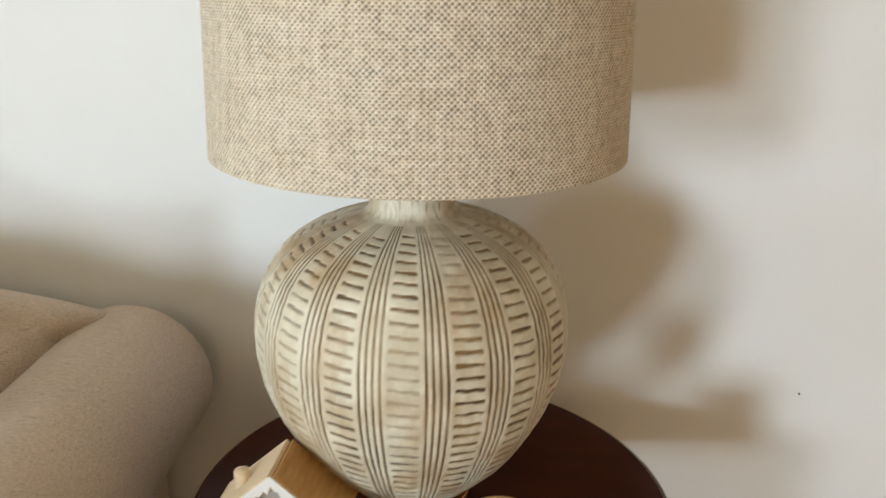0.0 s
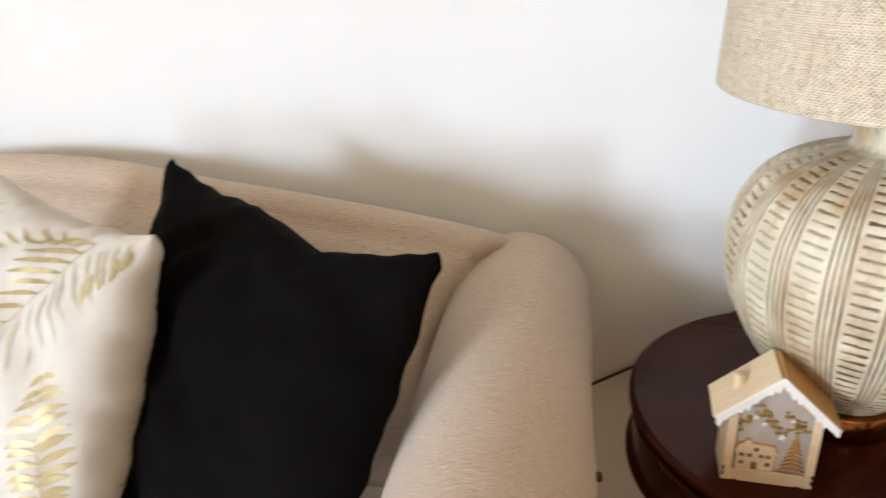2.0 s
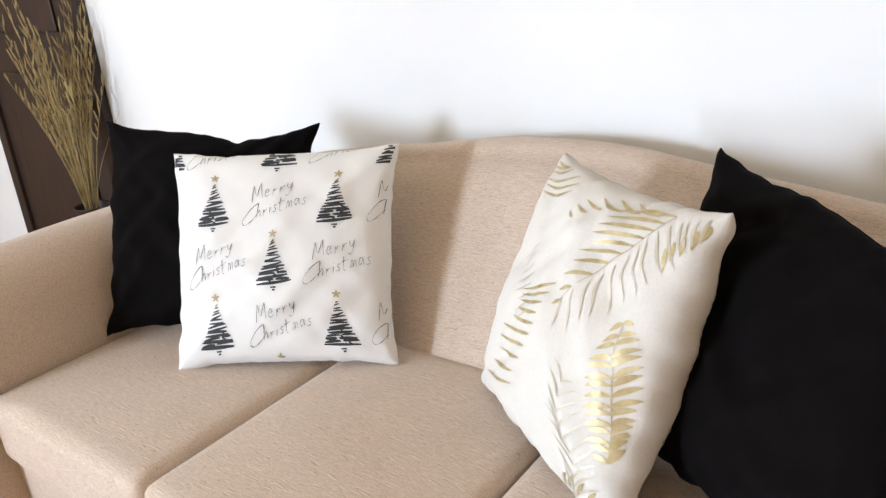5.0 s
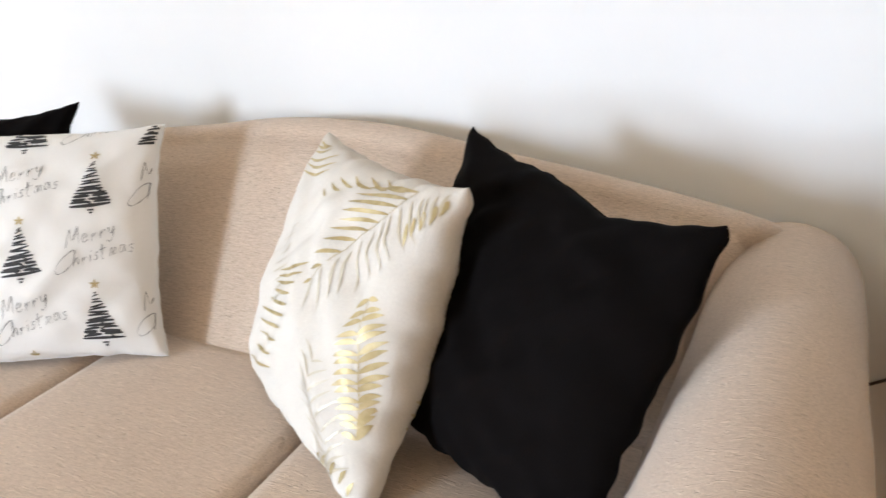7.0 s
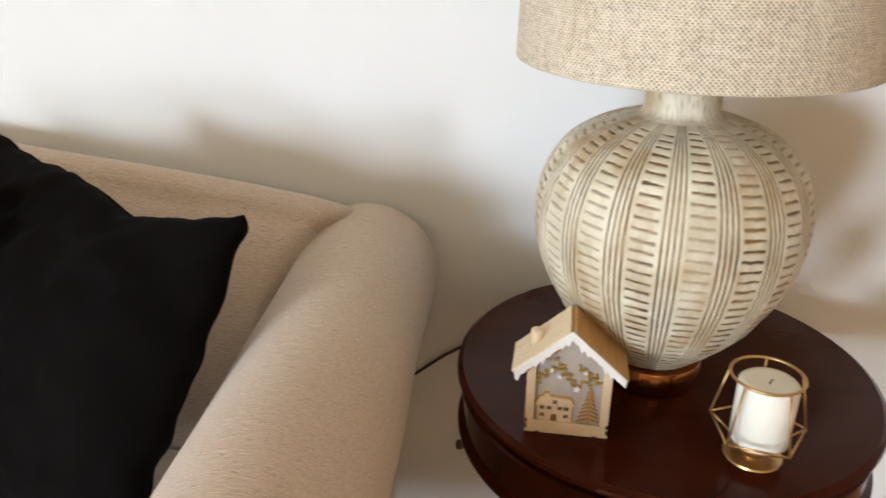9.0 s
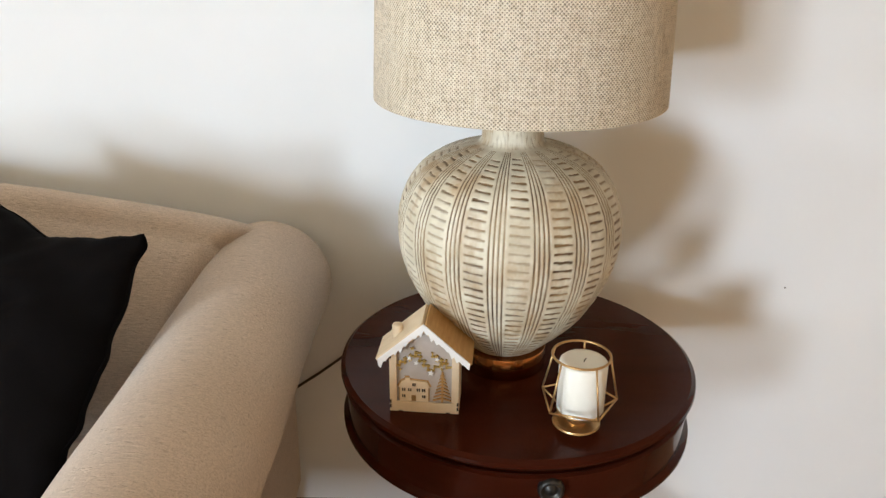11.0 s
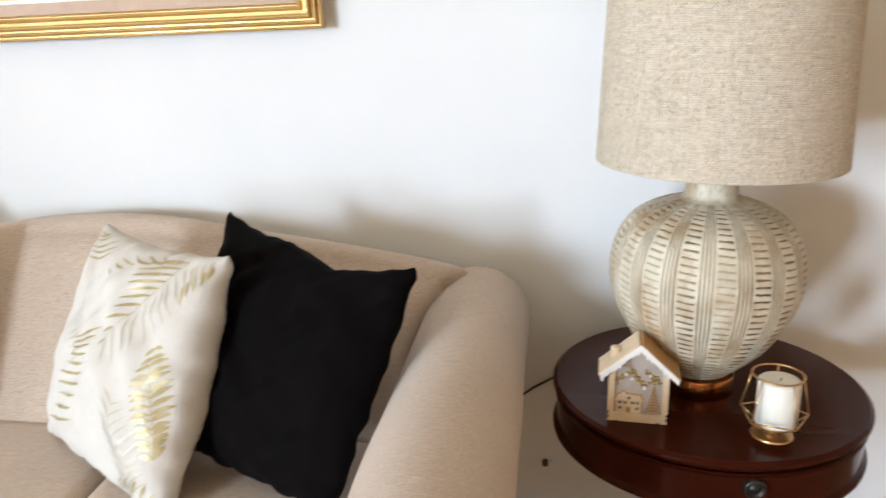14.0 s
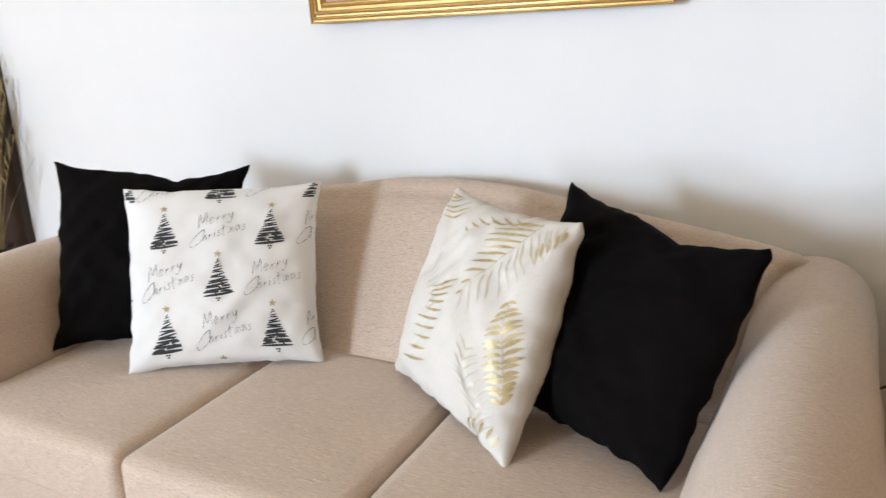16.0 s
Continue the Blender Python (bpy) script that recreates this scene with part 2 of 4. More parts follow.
setting("ceiling", (LEFT_X - 0.12, FRONT_Y - 0.12, CEIL_Z), (RIGHT_X + 0.12, WALL_Y + 0.12, CEIL_Z + 0.1), CEILING, "unseen plain ceiling, cream to warm the bounce")
# unseen front wall, its glazed door and windows set to shape the light
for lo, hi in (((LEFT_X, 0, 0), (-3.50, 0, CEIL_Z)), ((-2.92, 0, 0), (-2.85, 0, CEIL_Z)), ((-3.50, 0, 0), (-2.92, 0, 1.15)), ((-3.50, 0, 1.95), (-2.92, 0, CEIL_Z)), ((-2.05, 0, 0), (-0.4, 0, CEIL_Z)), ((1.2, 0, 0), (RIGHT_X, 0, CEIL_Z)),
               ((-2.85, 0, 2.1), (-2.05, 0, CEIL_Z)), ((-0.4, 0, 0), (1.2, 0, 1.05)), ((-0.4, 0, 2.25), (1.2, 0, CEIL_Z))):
    setting("wall_south", (lo[0], FRONT_Y - 0.12, lo[2]), (hi[0], FRONT_Y, hi[2]), WALL_BOUNCE, "unseen wall with glazed openings, cream to warm the bounce")


def glazed(name, x0, x1, z0, z1, label, side=False):
    e = tagged(new(name), label, "window", kind="structure")
    e.matrix_world = pose(LEFT_X - 0.06, (x0 + x1) / 2, z0, 0, 0, 90) if side else pose((x0 + x1) / 2, FRONT_Y - 0.06, z0)
    w, h = (x1 - x0) / 2, z1 - z0
    for a, b in (((-w, -0.03, 0), (-w + 0.05, 0.03, h)), ((w - 0.05, -0.03, 0), (w, 0.03, h)), ((-w + 0.05, -0.03, 0), (w - 0.05, 0.03, 0.05)), ((-w + 0.05, -0.03, h - 0.05), (w - 0.05, 0.03, h))):
        part("window_frame", box_mesh("window_frame", a, b, WHITEFRAME), e)
    p = part("pane", box_mesh("pane", (-w + 0.05, -0.004, 0.05), (w - 0.05, 0.004, h - 0.05), GLASSY), e)
    p.visible_shadow = False


glazed("window_1", -2.85, -2.05, 0.0, 2.1, "glazed door in white joinery")
# unseen window_2 is added round the warm fill lamp
glazed("window_2", -0.4, 1.2, 1.05, 2.25, "unseen window in white joinery")
glazed("window_4", -3.50, -2.92, 1.15, 1.95, "small unseen window in white joinery")
glazed("window_3", -2.95, -1.95, 0.86, 1.86, "unseen window in white joinery", True)

# ---- sofa ----
SX = -1.387


def crest(x):
    """Height of the camel back over the distance from its middle."""
    d = abs(x - SX - 0.06)
    pts = [(0, 0.850), (0.12, 0.847), (0.22, 0.833), (0.34, 0.812), (0.48, 0.795), (0.66, 0.768), (0.80, 0.742), (0.88, 0.715), (0.95, 0.68), (1.1, 0.62)]
    for (a, za), (b, zb) in zip(pts, pts[1:]):
        if d <= b:
            t = (d - a) / (b - a)
            return za + (zb - za) * t
    return pts[-1][1]


def smooth_crest(x):
    return sum(crest(x + k * 0.02) for k in range(-3, 4)) / 7


sofa = tagged(new("sofa"), "beige woven fabric camelback three-seat sofa with rolled arms", "sofa")
sofa.location = (SX, 0.55, 0)
OFF = Matrix.Translation((-SX, -0.55, 0))
nx = 230
verts, nprof = [], 0
for i in range(nx + 1):
    x = SX - 0.925 + 1.85 * i / nx
    top = smooth_crest(x)
    r = 0.055
    lean = 0.992 + 0.012 * abs(x - SX)
    prof = [(0.62, 0.30), (0.66, 0.42)]
    for k in range(1, 9):
        t = k / 8
        prof.append((0.66 + (lean - r - 0.66) * t - 0.012 * math.sin(math.pi * t), 0.44 + (top - 0.035 - 0.44) * t))
    for k in range(1, 9):
        a = math.pi - math.pi * k / 8 * 0.94
        prof.append((lean + r * math.cos(a), top - r + r * math.sin(a) ))
    prof += [(lean + 0.065, top - 0.14), (1.062, 0.5), (1.062, 0.10)]
    nprof = len(prof)
    for y, z in prof:
        near = math.hypot(abs(x - SX) - 0.912, z - 0.603) - 0.123 if z > 0.5 else 1.0
        tuck = max(0.0, min(1.0, 1 - near / 0.020)) ** 1.6
        verts.append((x, y + 0.003 * noise.noise(Vector((x * 4, z * 4, 1.0))) + 0.034 * tuck, z - 0.018 * tuck))
part("backrest", mesh_of("backrest", verts, grid_faces(nx + 1, nprof), SOFA), sofa, m=OFF)


def sofa_arm(side):
    """A rolled arm: the roll overhangs a flat outer side."""
    cx, cz, R = SX + side * 0.912, 0.603, 0.119
    prof = []
    for k in range(21):
        a = radians(-60 + k * (240 / 20))
        prof.append((cx + side * R * math.cos(a) * (1.0 if math.cos(a) > 0 else 1.02), cz + R * math.sin(a)))
    prof = [(cx + side * 0.028, 0.10), (cx + side * 0.026, 0.42), (cx + side * 0.040, 0.492)] + prof + [(cx - side * 0.137, 0.52), (cx - side * 0.145, 0.40), (cx - side * 0.145, 0.10)]
    verts, ny = [], 22
    for j in range(ny + 1):
        y = 0.07 + 0.99 * j / ny
        t = (1.06 - y)
        for x, z in prof:
            if (x - cx) * side < 0 and z > 0.45:  # the inner side slopes more towards the front
                x += side * t * (1.0 if side > 0 else 0.3) * min(0.012, (z - 0.52) * 0.294 - 0.035) * min(1.0, abs(x - cx) / 0.09)
            verts.append((x + side * 0.004 * t * (z > 0.45) + 0.003 * noise.noise(Vector((x * 6, y * 5, z * 6))), y, z + 0.004 * noise.noise(Vector((x * 3, y * 4, 5))) - 0.014 * t * (z > 0.5)))
    n = len(prof)
    faces = grid_faces(ny + 1, n) + [tuple(range(n)), tuple(range(ny * n, (ny + 1) * n))[::-1]]
    me = mesh_of("armrest", verts, faces, SOFA)
    part("armrest", sharp(me, 50), sofa, m=OFF)


sofa_arm(1), sofa_arm(-1)
for a, b in ((-0.772, -0.252), (-0.249, 0.252), (0.255, 0.772)):
    part("seat_cushion", puffy_box("seat_cushion", (SX + a, 0.115, 0.325), (SX + b, 0.70, 0.470), 0.024, SOFA, 24, 0.010, 0.004, 0.004), sofa, m=OFF)
part("base", box_mesh("base", (SX - 0.78, 0.135, 0.09), (SX + 0.78, 1.03, 0.322), SOFA, 0.012), sofa, m=OFF)
for x in (-0.85, 0.85):
    for y in (0.16, 0.98):
        part("leg", turned("leg", [(0.0, 0.0), (0.02, 0.0), (0.028, 0.10), (0.0, 0.10)], DARKWOOD, 20), sofa, m=Matrix.Translation((x, y - 0.55, 0)))


# ---- cushions ----
class Cushion:
    """A stuffed square on four corners (bottom left, bottom right, top right, top left as seen from the front)."""

    def __init__(self, corners, thick, bow=0.07, sag=0.0, seed=0.0, wrinkle=0.004, ears=0.8, front=0.62, straight=1.0, folds=0.0, blunt=0.025):
        self.c = [Vector(p) for p in corners]
        self.thick, self.bow, self.sag, self.seed, self.wrinkle, self.ears, self.front, self.straight, self.folds, self.blunt = thick, bow, sag, seed, wrinkle, ears, front, straight, folds, blunt
        self.n = (self.c[1] - self.c[0]).cross(self.c[3] - self.c[0]).normalized()

    def at(self, u, v, side=1):
        U, V = 2 * u - 1, 2 * v - 1
        eu, ev = min(1.0, (1 - abs(V)) / self.ears), min(1.0, (1 - abs(U)) / self.ears)
        wu = 0.5 + (u - 0.5) * (1 - self.bow * (self.straight if U > 0 else 1.0) * eu * (2 - eu))
        wv = 0.5 + (v - 0.5) * (1 - self.bow * ev * (2 - ev))
        if v > 0.5:
            wv -= self.sag * max(0, V) ** 2 * math.exp(-abs((u - 0.64) / 0.20) ** 1.05)
        if min(u, v, 1 - u, 1 - v) < 0.06:
            ripple = max(0.010, self.wrinkle * 1.4) * (1 - min(u, v, 1 - u, 1 - v) / 0.06) * (1 - max(abs(U), abs(V)) ** 30 * min(abs(U), abs(V)) ** 6)
            wu += ripple * noise.noise(Vector((v * 14, self.seed, U)))
            wv += ripple * noise.noise(Vector((u * 14, self.seed + 9, V)))
        blunt = self.blunt * max(0.0, (abs(U) + abs(V) - 1.80) / 0.20) ** 1.6
        wu, wv = 0.5 + (wu - 0.5) * (1 - blunt), 0.5 + (wv - 0.5) * (1 - blunt)
        a, b, c, d = self.c
        p = a * (1 - wu) * (1 - wv) + b * wu * (1 - wv) + c * wu * wv + d * (1 - wu) * wv
        e = max(0.0, (1 - U * U) * (1 - V * V))
        h = self.thick * (e ** 0.42) * (self.front if side > 0 else self.front - 1)
        q = Vector((u * 3 + self.seed, v * 3, side * 2.0))
        edge = min(1, 6 * min(u, 1 - u, v, 1 - v))
        h += self.wrinkle * edge * (noise.noise(q * 1.1) * 1.6 + noise.noise(q * 3.1) * 0.7)
        h += self.folds * edge * (noise.noise(Vector(((u + v) * 2.2, (u - v) * 9 + self.seed, 4.0))) + 0.8 * noise.noise(Vector(((u - v) * 1.8, (u + v) * 8 + self.seed, 8.0))))
        rim = 1 - edge
        h += self.wrinkle * 1.1 * rim * noise.noise(Vector((u * 11 + self.seed, v * 11, 0)))
        return p + self.n * h

    def lifted(self, u, v, by, side=1):
        d = 0.004
        p = self.at(u, v, side)
        n = (self.at(u + d, v, side) - self.at(u - d, v, side)).cross(self.at(u, v + d, side) - self.at(u, v - d, side))
        return p + n.normalized() * by * side

    def mesh(self, name, material, n=64):
        ts = [0.5 - 0.5 * math.cos(math.pi * k / n) * (0.85) - 0.15 * (0.5 - k / n) for k in range(n + 1)]
        ts[0], ts[-1] = 0.0, 1.0
        verts, faces, idx = [], [], {}
        for side in (1, -1):
            for i, u in enumerate(ts):
                for j, v in enumerate(ts):
                    rim = i in (0, n) or j in (0, n)
                    key = (i, j, 0 if rim else side)
                    if key not in idx:
                        idx[key] = len(verts)
                        verts.append(self.at(u, v, side))
            for i in range(n):
                for j in range(n):
                    q = []
                    for a, b in ((i, j), (i + 1, j), (i + 1, j + 1), (i, j + 1)):
                        q.append(idx[(a, b, 0 if a in (0, n) or b in (0, n) else side)])
                    faces.append(tuple(q if side > 0 else q[::-1]))
        return mesh_of(name, verts, faces, material)

    def seam(self, name, material, r=0.0014):
        k = 40
        ring = [(t / k, 0) for t in range(k)] + [(1, t / k) for t in range(k)] + [(1 - t / k, 1) for t in range(k)] + [(0, 1 - t / k) for t in range(k)]
        return tube(name, [self.at(u, v) for u, v in ring], r, material, 6, True)


def cushion(label, shape, material, piped=True):
    ob = tagged(new("cushion"), label, "cushion")
    ob.location = shape.c[0].lerp(shape.c[1], 0.5)
    off = Matrix.Translation(-ob.location)
    part("cover", shape.mesh("cover", material), ob, m=off)
    if piped:
        part("piping", shape.seam("piping", material), ob, m=off)
    return ob, off


blk = Cushion([(-1.045, 0.585, 0.484), (-0.666, 0.404, 0.468), (-0.538, 0.670, 0.860), (-0.974, 0.836, 0.916)], 0.15, 0.125, 0.075, 3.0, 0.010, 0.38, 0.62, 0.12, 0.014, 0.050)
cushion("plain black cotton cushion leaning in the sofa corner", blk, BLACK)
gold = Cushion([(-1.306, 0.624, 0.486), (-0.938, 0.376, 0.473), (-0.870, 0.588, 0.886), (-1.214, 0.786, 0.884)], 0.195, 0.085, 0.0, 7.0, 0.009, 0.75, 0.48, 0.35, 0.007, 0.0)
gold_cushion, gold_off = cushion("cream cushion with gold foil palm fronds", gold, CREAM, False)
lblk = Cushion([(-2.160, 0.374, 0.472), (-1.76, 0.63, 0.48), (-1.806, 0.806, 0.909), (-2.266, 0.556, 0.936)], 0.13, 0.125, 0.070, 11.0, 0.010, 0.42, 0.62, 1.0, 0.012, 0.050)
cushion("plain black cotton cushion behind the printed one", lblk, BLACK)
xmas = Cushion([(-1.884, 0.374, 0.474), (-1.493, 0.612, 0.474), (-1.598, 0.804, 0.868), (-2.013, 0.55, 0.874)], 0.14, 0.075, 0.0, 17.0, 0.0035, 0.6, 0.62, 1.2, 0.005, 0.02)
tree_cushion, tree_off = cushion("white cotton cushion printed with trees and lettering", xmas, WHITE)

# ---- side table ----
TX, TY, TZ = -0.001, 0.816, 0.578
table = tagged(new("side_table"), "round polished dark mahogany drum side table", "side table")
table.location = (TX, TY, 0)
R = 0.300
part("tabletop", sharp(turned("tabletop", [(0.0005, TZ - 0.024), (R - 0.016, TZ - 0.024), (R - 0.010, TZ - 0.021), (R - 0.008, TZ - 0.017), (R - 0.003, TZ - 0.015), (R, TZ - 0.010), (R - 0.001, TZ - 0.005), (R - 0.006, TZ - 0.002), (R - 0.008, TZ), (0.0005, TZ)], MAHOGANY, 128)), table)
apron_line = [(0.0005, -0.107), (R - 0.008, -0.107), (R - 0.002, -0.103), (R - 0.002, -0.098), (R - 0.006, -0.095), (R - 0.010, -0.091), (R - 0.011, -0.037), (R - 0.006, -0.035), (R - 0.006, -0.031), (R - 0.010, -0.0285), (R - 0.008, -0.0242), (0.0005, -0.0242)]
part("apron", sharp(turned("apron", [(r, TZ + z) for r, z in apron_line], MAHOGANY, 128)), table)
part("pedestal", turned("pedestal", smooth_profile([(0.075, 0.07), (0.07, 0.12), (0.03, 0.17), (0.042, 0.27), (0.03, 0.37), (0.06, TZ - 0.108)]), MAHOGANY, 40), table)
for k in range(3):
    a = radians(90 + 120 * k)
    part("foot", tube("foot", [(0.04 * math.cos(a), 0.04 * math.sin(a), 0.14), (0.12 * math.cos(a), 0.12 * math.sin(a), 0.10), (0.20 * math.cos(a), 0.20 * math.sin(a), 0.04), (0.26 * math.cos(a), 0.26 * math.sin(a), 0.016)], 0.016, MAHOGANY, 10), table)
part("knob", turned("knob", [(0.0005, 0.010), (0.007, 0.0095), (0.008, 0.007), (0.011, 0.007), (0.0125, 0.011), (0.0155, 0.012), (0.018, 0.0095), (0.019, 0.004), (0.019, 0.0)], KNOB, 32), table, "dark bronze knob", Matrix.Translation((0.033, -0.2876, 0.5285)) @ pose(0, 0, 0, 90, 0, 0))

# ---- lamp ----
LX, LY = -0.0245, 0.794
lamp = tagged(new("table_lamp"), "table lamp with carved cream ceramic base and linen drum shade", "lamp")
lamp.location = (LX, LY, TZ)
part("foot_ring", sharp(turned("foot_ring", [(0.0005, 0), (0.070, 0), (0.071, 0.0015), (0.071, 0.0355), (0.070, 0.037), (0.0005, 0.037)], COPPER, 64)), lamp, "copper foot ring")
BULB = smooth_profile([(0.046, 0.037), (0.058, 0.039), (0.068, 0.047), (0.098, 0.076), (0.126, 0.108), (0.146, 0.142), (0.161, 0.174), (0.171, 0.208), (0.1745, 0.242), (0.172, 0.276), (0.161, 0.310), (0.140, 0.340), (0.109, 0.361), (0.075, 0.3735), (0.054, 0.379), (0.0475, 0.385), (0.0465, 0.394), (0.0465, 0.44)], 40)
# walk the outline by its length
arc = [0.0]
for (r0, z0), (r1, z1) in zip(BULB, BULB[1:]):
    arc.append(arc[-1] + math.hypot(r1 - r0, z1 - z0))
STEP = 0.0017
NV = int(arc[-1] / STEP)
outline = [(float(np.interp(k * arc[-1] / NV, arc, [q[0] for q in BULB])), float(np.interp(k * arc[-1] / NV, arc, [q[1] for q in BULB])), k * arc[-1] / NV) for k in range(NV + 1)]
COLUMNS, NA = 17, 17 * 56


def carved(angle, s, z):
    """How deep the glaze is cut, 0 to 1, at an angle in degrees and a length along the outline."""
    col = (angle + 88.6) / (360 / COLUMNS) + 0.5
    k = math.floor(col)
    off = (col - k - 0.5) * (360 / COLUMNS)
    wob = noise.noise(Vector((k * 3.1, s * 30, 0.5))) * 0.5
    deep = 0.0
    if 0.03 < s < 0.435:
        if abs(off) < 5.3 + wob * 0.6:
            jit = noise.noise(Vector((k * 7.3, s * 9, 2.0))) * 0.22 + 0.05 * noise.noise(Vector((off * 0.25, s * 40, k)))
            row = s / 0.0129 + (k % 3) * 0.31 + jit + 0.02 * off
            d = abs(row - math.floor(row) - 0.5) * 0.0126
            width = 0.0022 * (0.75 + 0.5 * noise.noise(Vector((k * 2.2, math.floor(row) * 1.7, off * 0.12))))
            deep = max(0.0, min(1.0, (width - d) / 0.0013 + 0.5)) * min(1, (5.3 + wob * 0.6 - abs(off)) / 0.8)
    deep *= max(0.42, min(1.2, 0.75 + 1.0 * noise.noise(Vector((k * 5.7, s * 6, 11)))))
    if 0.012 < s < 0.452:
        g = (off + 10.588 * (1 if off < 0 else -1)) + 0.2 * noise.noise(Vector((k * 1.3 + (off > 0), s * 14, 7)))
        for line in (-3.45, -1.15, 1.15, 3.45):
            d = abs(g - line)
            deep = max(deep, max(0.0, min(1.0, (0.52 - d) / 0.24)) * (0.85 + 0.3 * noise.noise(Vector((line, s * 25, k)))))
    if s > 0.452 and z > 0.38:
        deep = 0.35 * max(0.0, noise.noise(Vector((angle * 0.25, z * 70, 3.0)))) * 2
    return deep


verts, depth = [], []
for i in range(NA):
    deg = 360 * i / NA - 180
    ca, sa = math.cos(radians(deg)), math.sin(radians(deg))
    for r, z, s in outline:
        g = carved(deg, s, z)
        rr = r - 0.0016 * g + 0.0010 * noise.noise(Vector((ca * r * 85, sa * r * 85, z * 85)))
        verts.append((rr * ca, rr * sa, z))
        depth.append(g)
CERAMIC, n, l, b = mat("cream_ceramic", 0.55)
at = n.new("ShaderNodeAttribute")
at.attribute_name = "carving"
glaze = ramp(n, l, noise_tex(n, l, 26, 5), [(0.3, (0.52, 0.46, 0.335)), (0.72, (0.74, 0.69, 0.56))])
stain = ramp(n, l, noise_tex(n, l, 14, 4), [(0.36, (0.085, 0.045, 0.017)), (0.56, (0.21, 0.125, 0.05)), (0.74, (0.40, 0.30, 0.17))])
rust = ramp(n, l, noise_tex(n, l, 17, 4, 0.65, (1, 1, 0.45)), [(0.47, (0, 0, 0)), (0.65, (0.72, 0.72, 0.72))])
worn = mix(n, l, glaze, (0.37, 0.215, 0.08), mix(n, l, (0, 0, 0), rust, 0.9))
l.new(mix(n, l, worn, stain, math_node(n, l, "MINIMUM", math_node(n, l, "MULTIPLY", at.outputs["Fac"], 1.25), 1.0)), b.inputs["Base Color"])
bump(n, l, b, noise_tex(n, l, 140, 3), 0.12, 0.001)
me = mesh_of("ceramic_base", verts, grid_faces(NA, NV + 1, True), CERAMIC)
me.attributes.new("carving", "FLOAT", "POINT").data.foreach_set("value", depth)
part("ceramic_base", me, lamp)

LINEN, n, l, b = mat("linen_weave", 0.9)
tc = n.new("ShaderNodeTexCoord")
sep = n.new("ShaderNodeSeparateXYZ")
l.new(tc.outputs["Object"], sep.inputs[0])
turn = math_node(n, l, "ARCTAN2", sep.outputs[1], sep.outputs[0])
wav = noise_tex(n, l, 9, 2)
across = math_node(n, l, "ADD", math_node(n, l, "MULTIPLY", turn, round(0.21 / 0.0026) * math.pi), math_node(n, l, "MULTIPLY", wav, 4.0))
along = math_node(n, l, "ADD", math_node(n, l, "MULTIPLY", sep.outputs[2], math.pi / 0.0026), math_node(n, l, "MULTIPLY", noise_tex(n, l, 7, 2), 3.0))
weave = math_node(n, l, "MULTIPLY", math_node(n, l, "COSINE", across), math_node(n, l, "COSINE", along))
thread = noise_tex(n, l, 60, 3, 0.6, (6, 6, 0.35))
cross = noise_tex(n, l, 60, 3, 0.6, (0.5, 0.5, 9))
hole = math_node(n, l, "ADD", weave, math_node(n, l, "MULTIPLY", math_node(n, l, "SUBTRACT", noise_tex(n, l, 150, 2), 0.5), 1.9))
open_weave = ramp(n, l, hole, [(0.12, (0, 0, 0)), (0.62, (1, 1, 1))])
yarn = ramp(n, l, math_node(n, l, "MULTIPLY", math_node(n, l, "ADD", thread, cross), 0.5), [(0.36, (0.56, 0.46, 0.33)), (0.50, (0.68, 0.585, 0.45)), (0.64, (0.77, 0.69, 0.56))])
l.new(mix(n, l, yarn, (0.075, 0.052, 0.030), math_node(n, l, "MULTIPLY", open_weave, 0.74)), b.inputs["Base Color"])
under = bump(n, l, b, thread, 0.25, 0.001)
kb = n.new("ShaderNodeBump")
kb.invert = True
kb.inputs["Strength"].default_value, kb.inputs["Distance"].default_value = 0.6, 0.0008
l.new(weave, kb.inputs["Height"]), l.new(under, kb.inputs["Normal"]), l.new(kb.outputs[0], b.inputs["Normal"])
SHADE_Z, SHADE_OFF = 0.446, (0.007, 0.004, 0.0)
part("shade", sharp(turned("shade", [(0.2140, SHADE_Z), (0.2155, SHADE_Z + 0.001), (0.2155, SHADE_Z + 0.004), (0.2045, SHADE_Z + 0.345), (0.2025, SHADE_Z + 0.345), (0.2135, SHADE_Z + 0.002), (0.2140, SHADE_Z)], LINEN, 160)), lamp, "beige linen drum shade", Matrix.Translation(SHADE_OFF))
part("stem", turned("stem", [(0.0005, 0.43), (0.012, 0.43), (0.012, 0.66), (0.0005, 0.66)], GOLDWIRE, 20), lamp)
for k in range(3):
    a = radians(30 + 120 * k)
    part("spider_arm", tube("spider_arm", [(0, 0, 0.655), (0.1 * math.cos(a), 0.1 * math.sin(a), 0.72), (0.196 * math.cos(a) + 0.008, 0.196 * math.sin(a), 0.785)], 0.002, GOLDWIRE, 6), lamp)
CORD_WAY = [(0.02, 0.868, 0.5815), (0.0, 0.98, 0.5815), (-0.055, 1.06, 0.5815), (-0.098, 1.104, 0.575), (-0.125, 1.1125, 0.54), (-0.19, 1.1125, 0.475), (-0.27, 1.110, 0.440), (-0.345, 1.108, 0.395), (-0.40, 1.106, 0.352), (-0.455, 1.106, 0.312), (-0.52, 1.110, 0.25), (-0.60, 1.110, 0.20)]
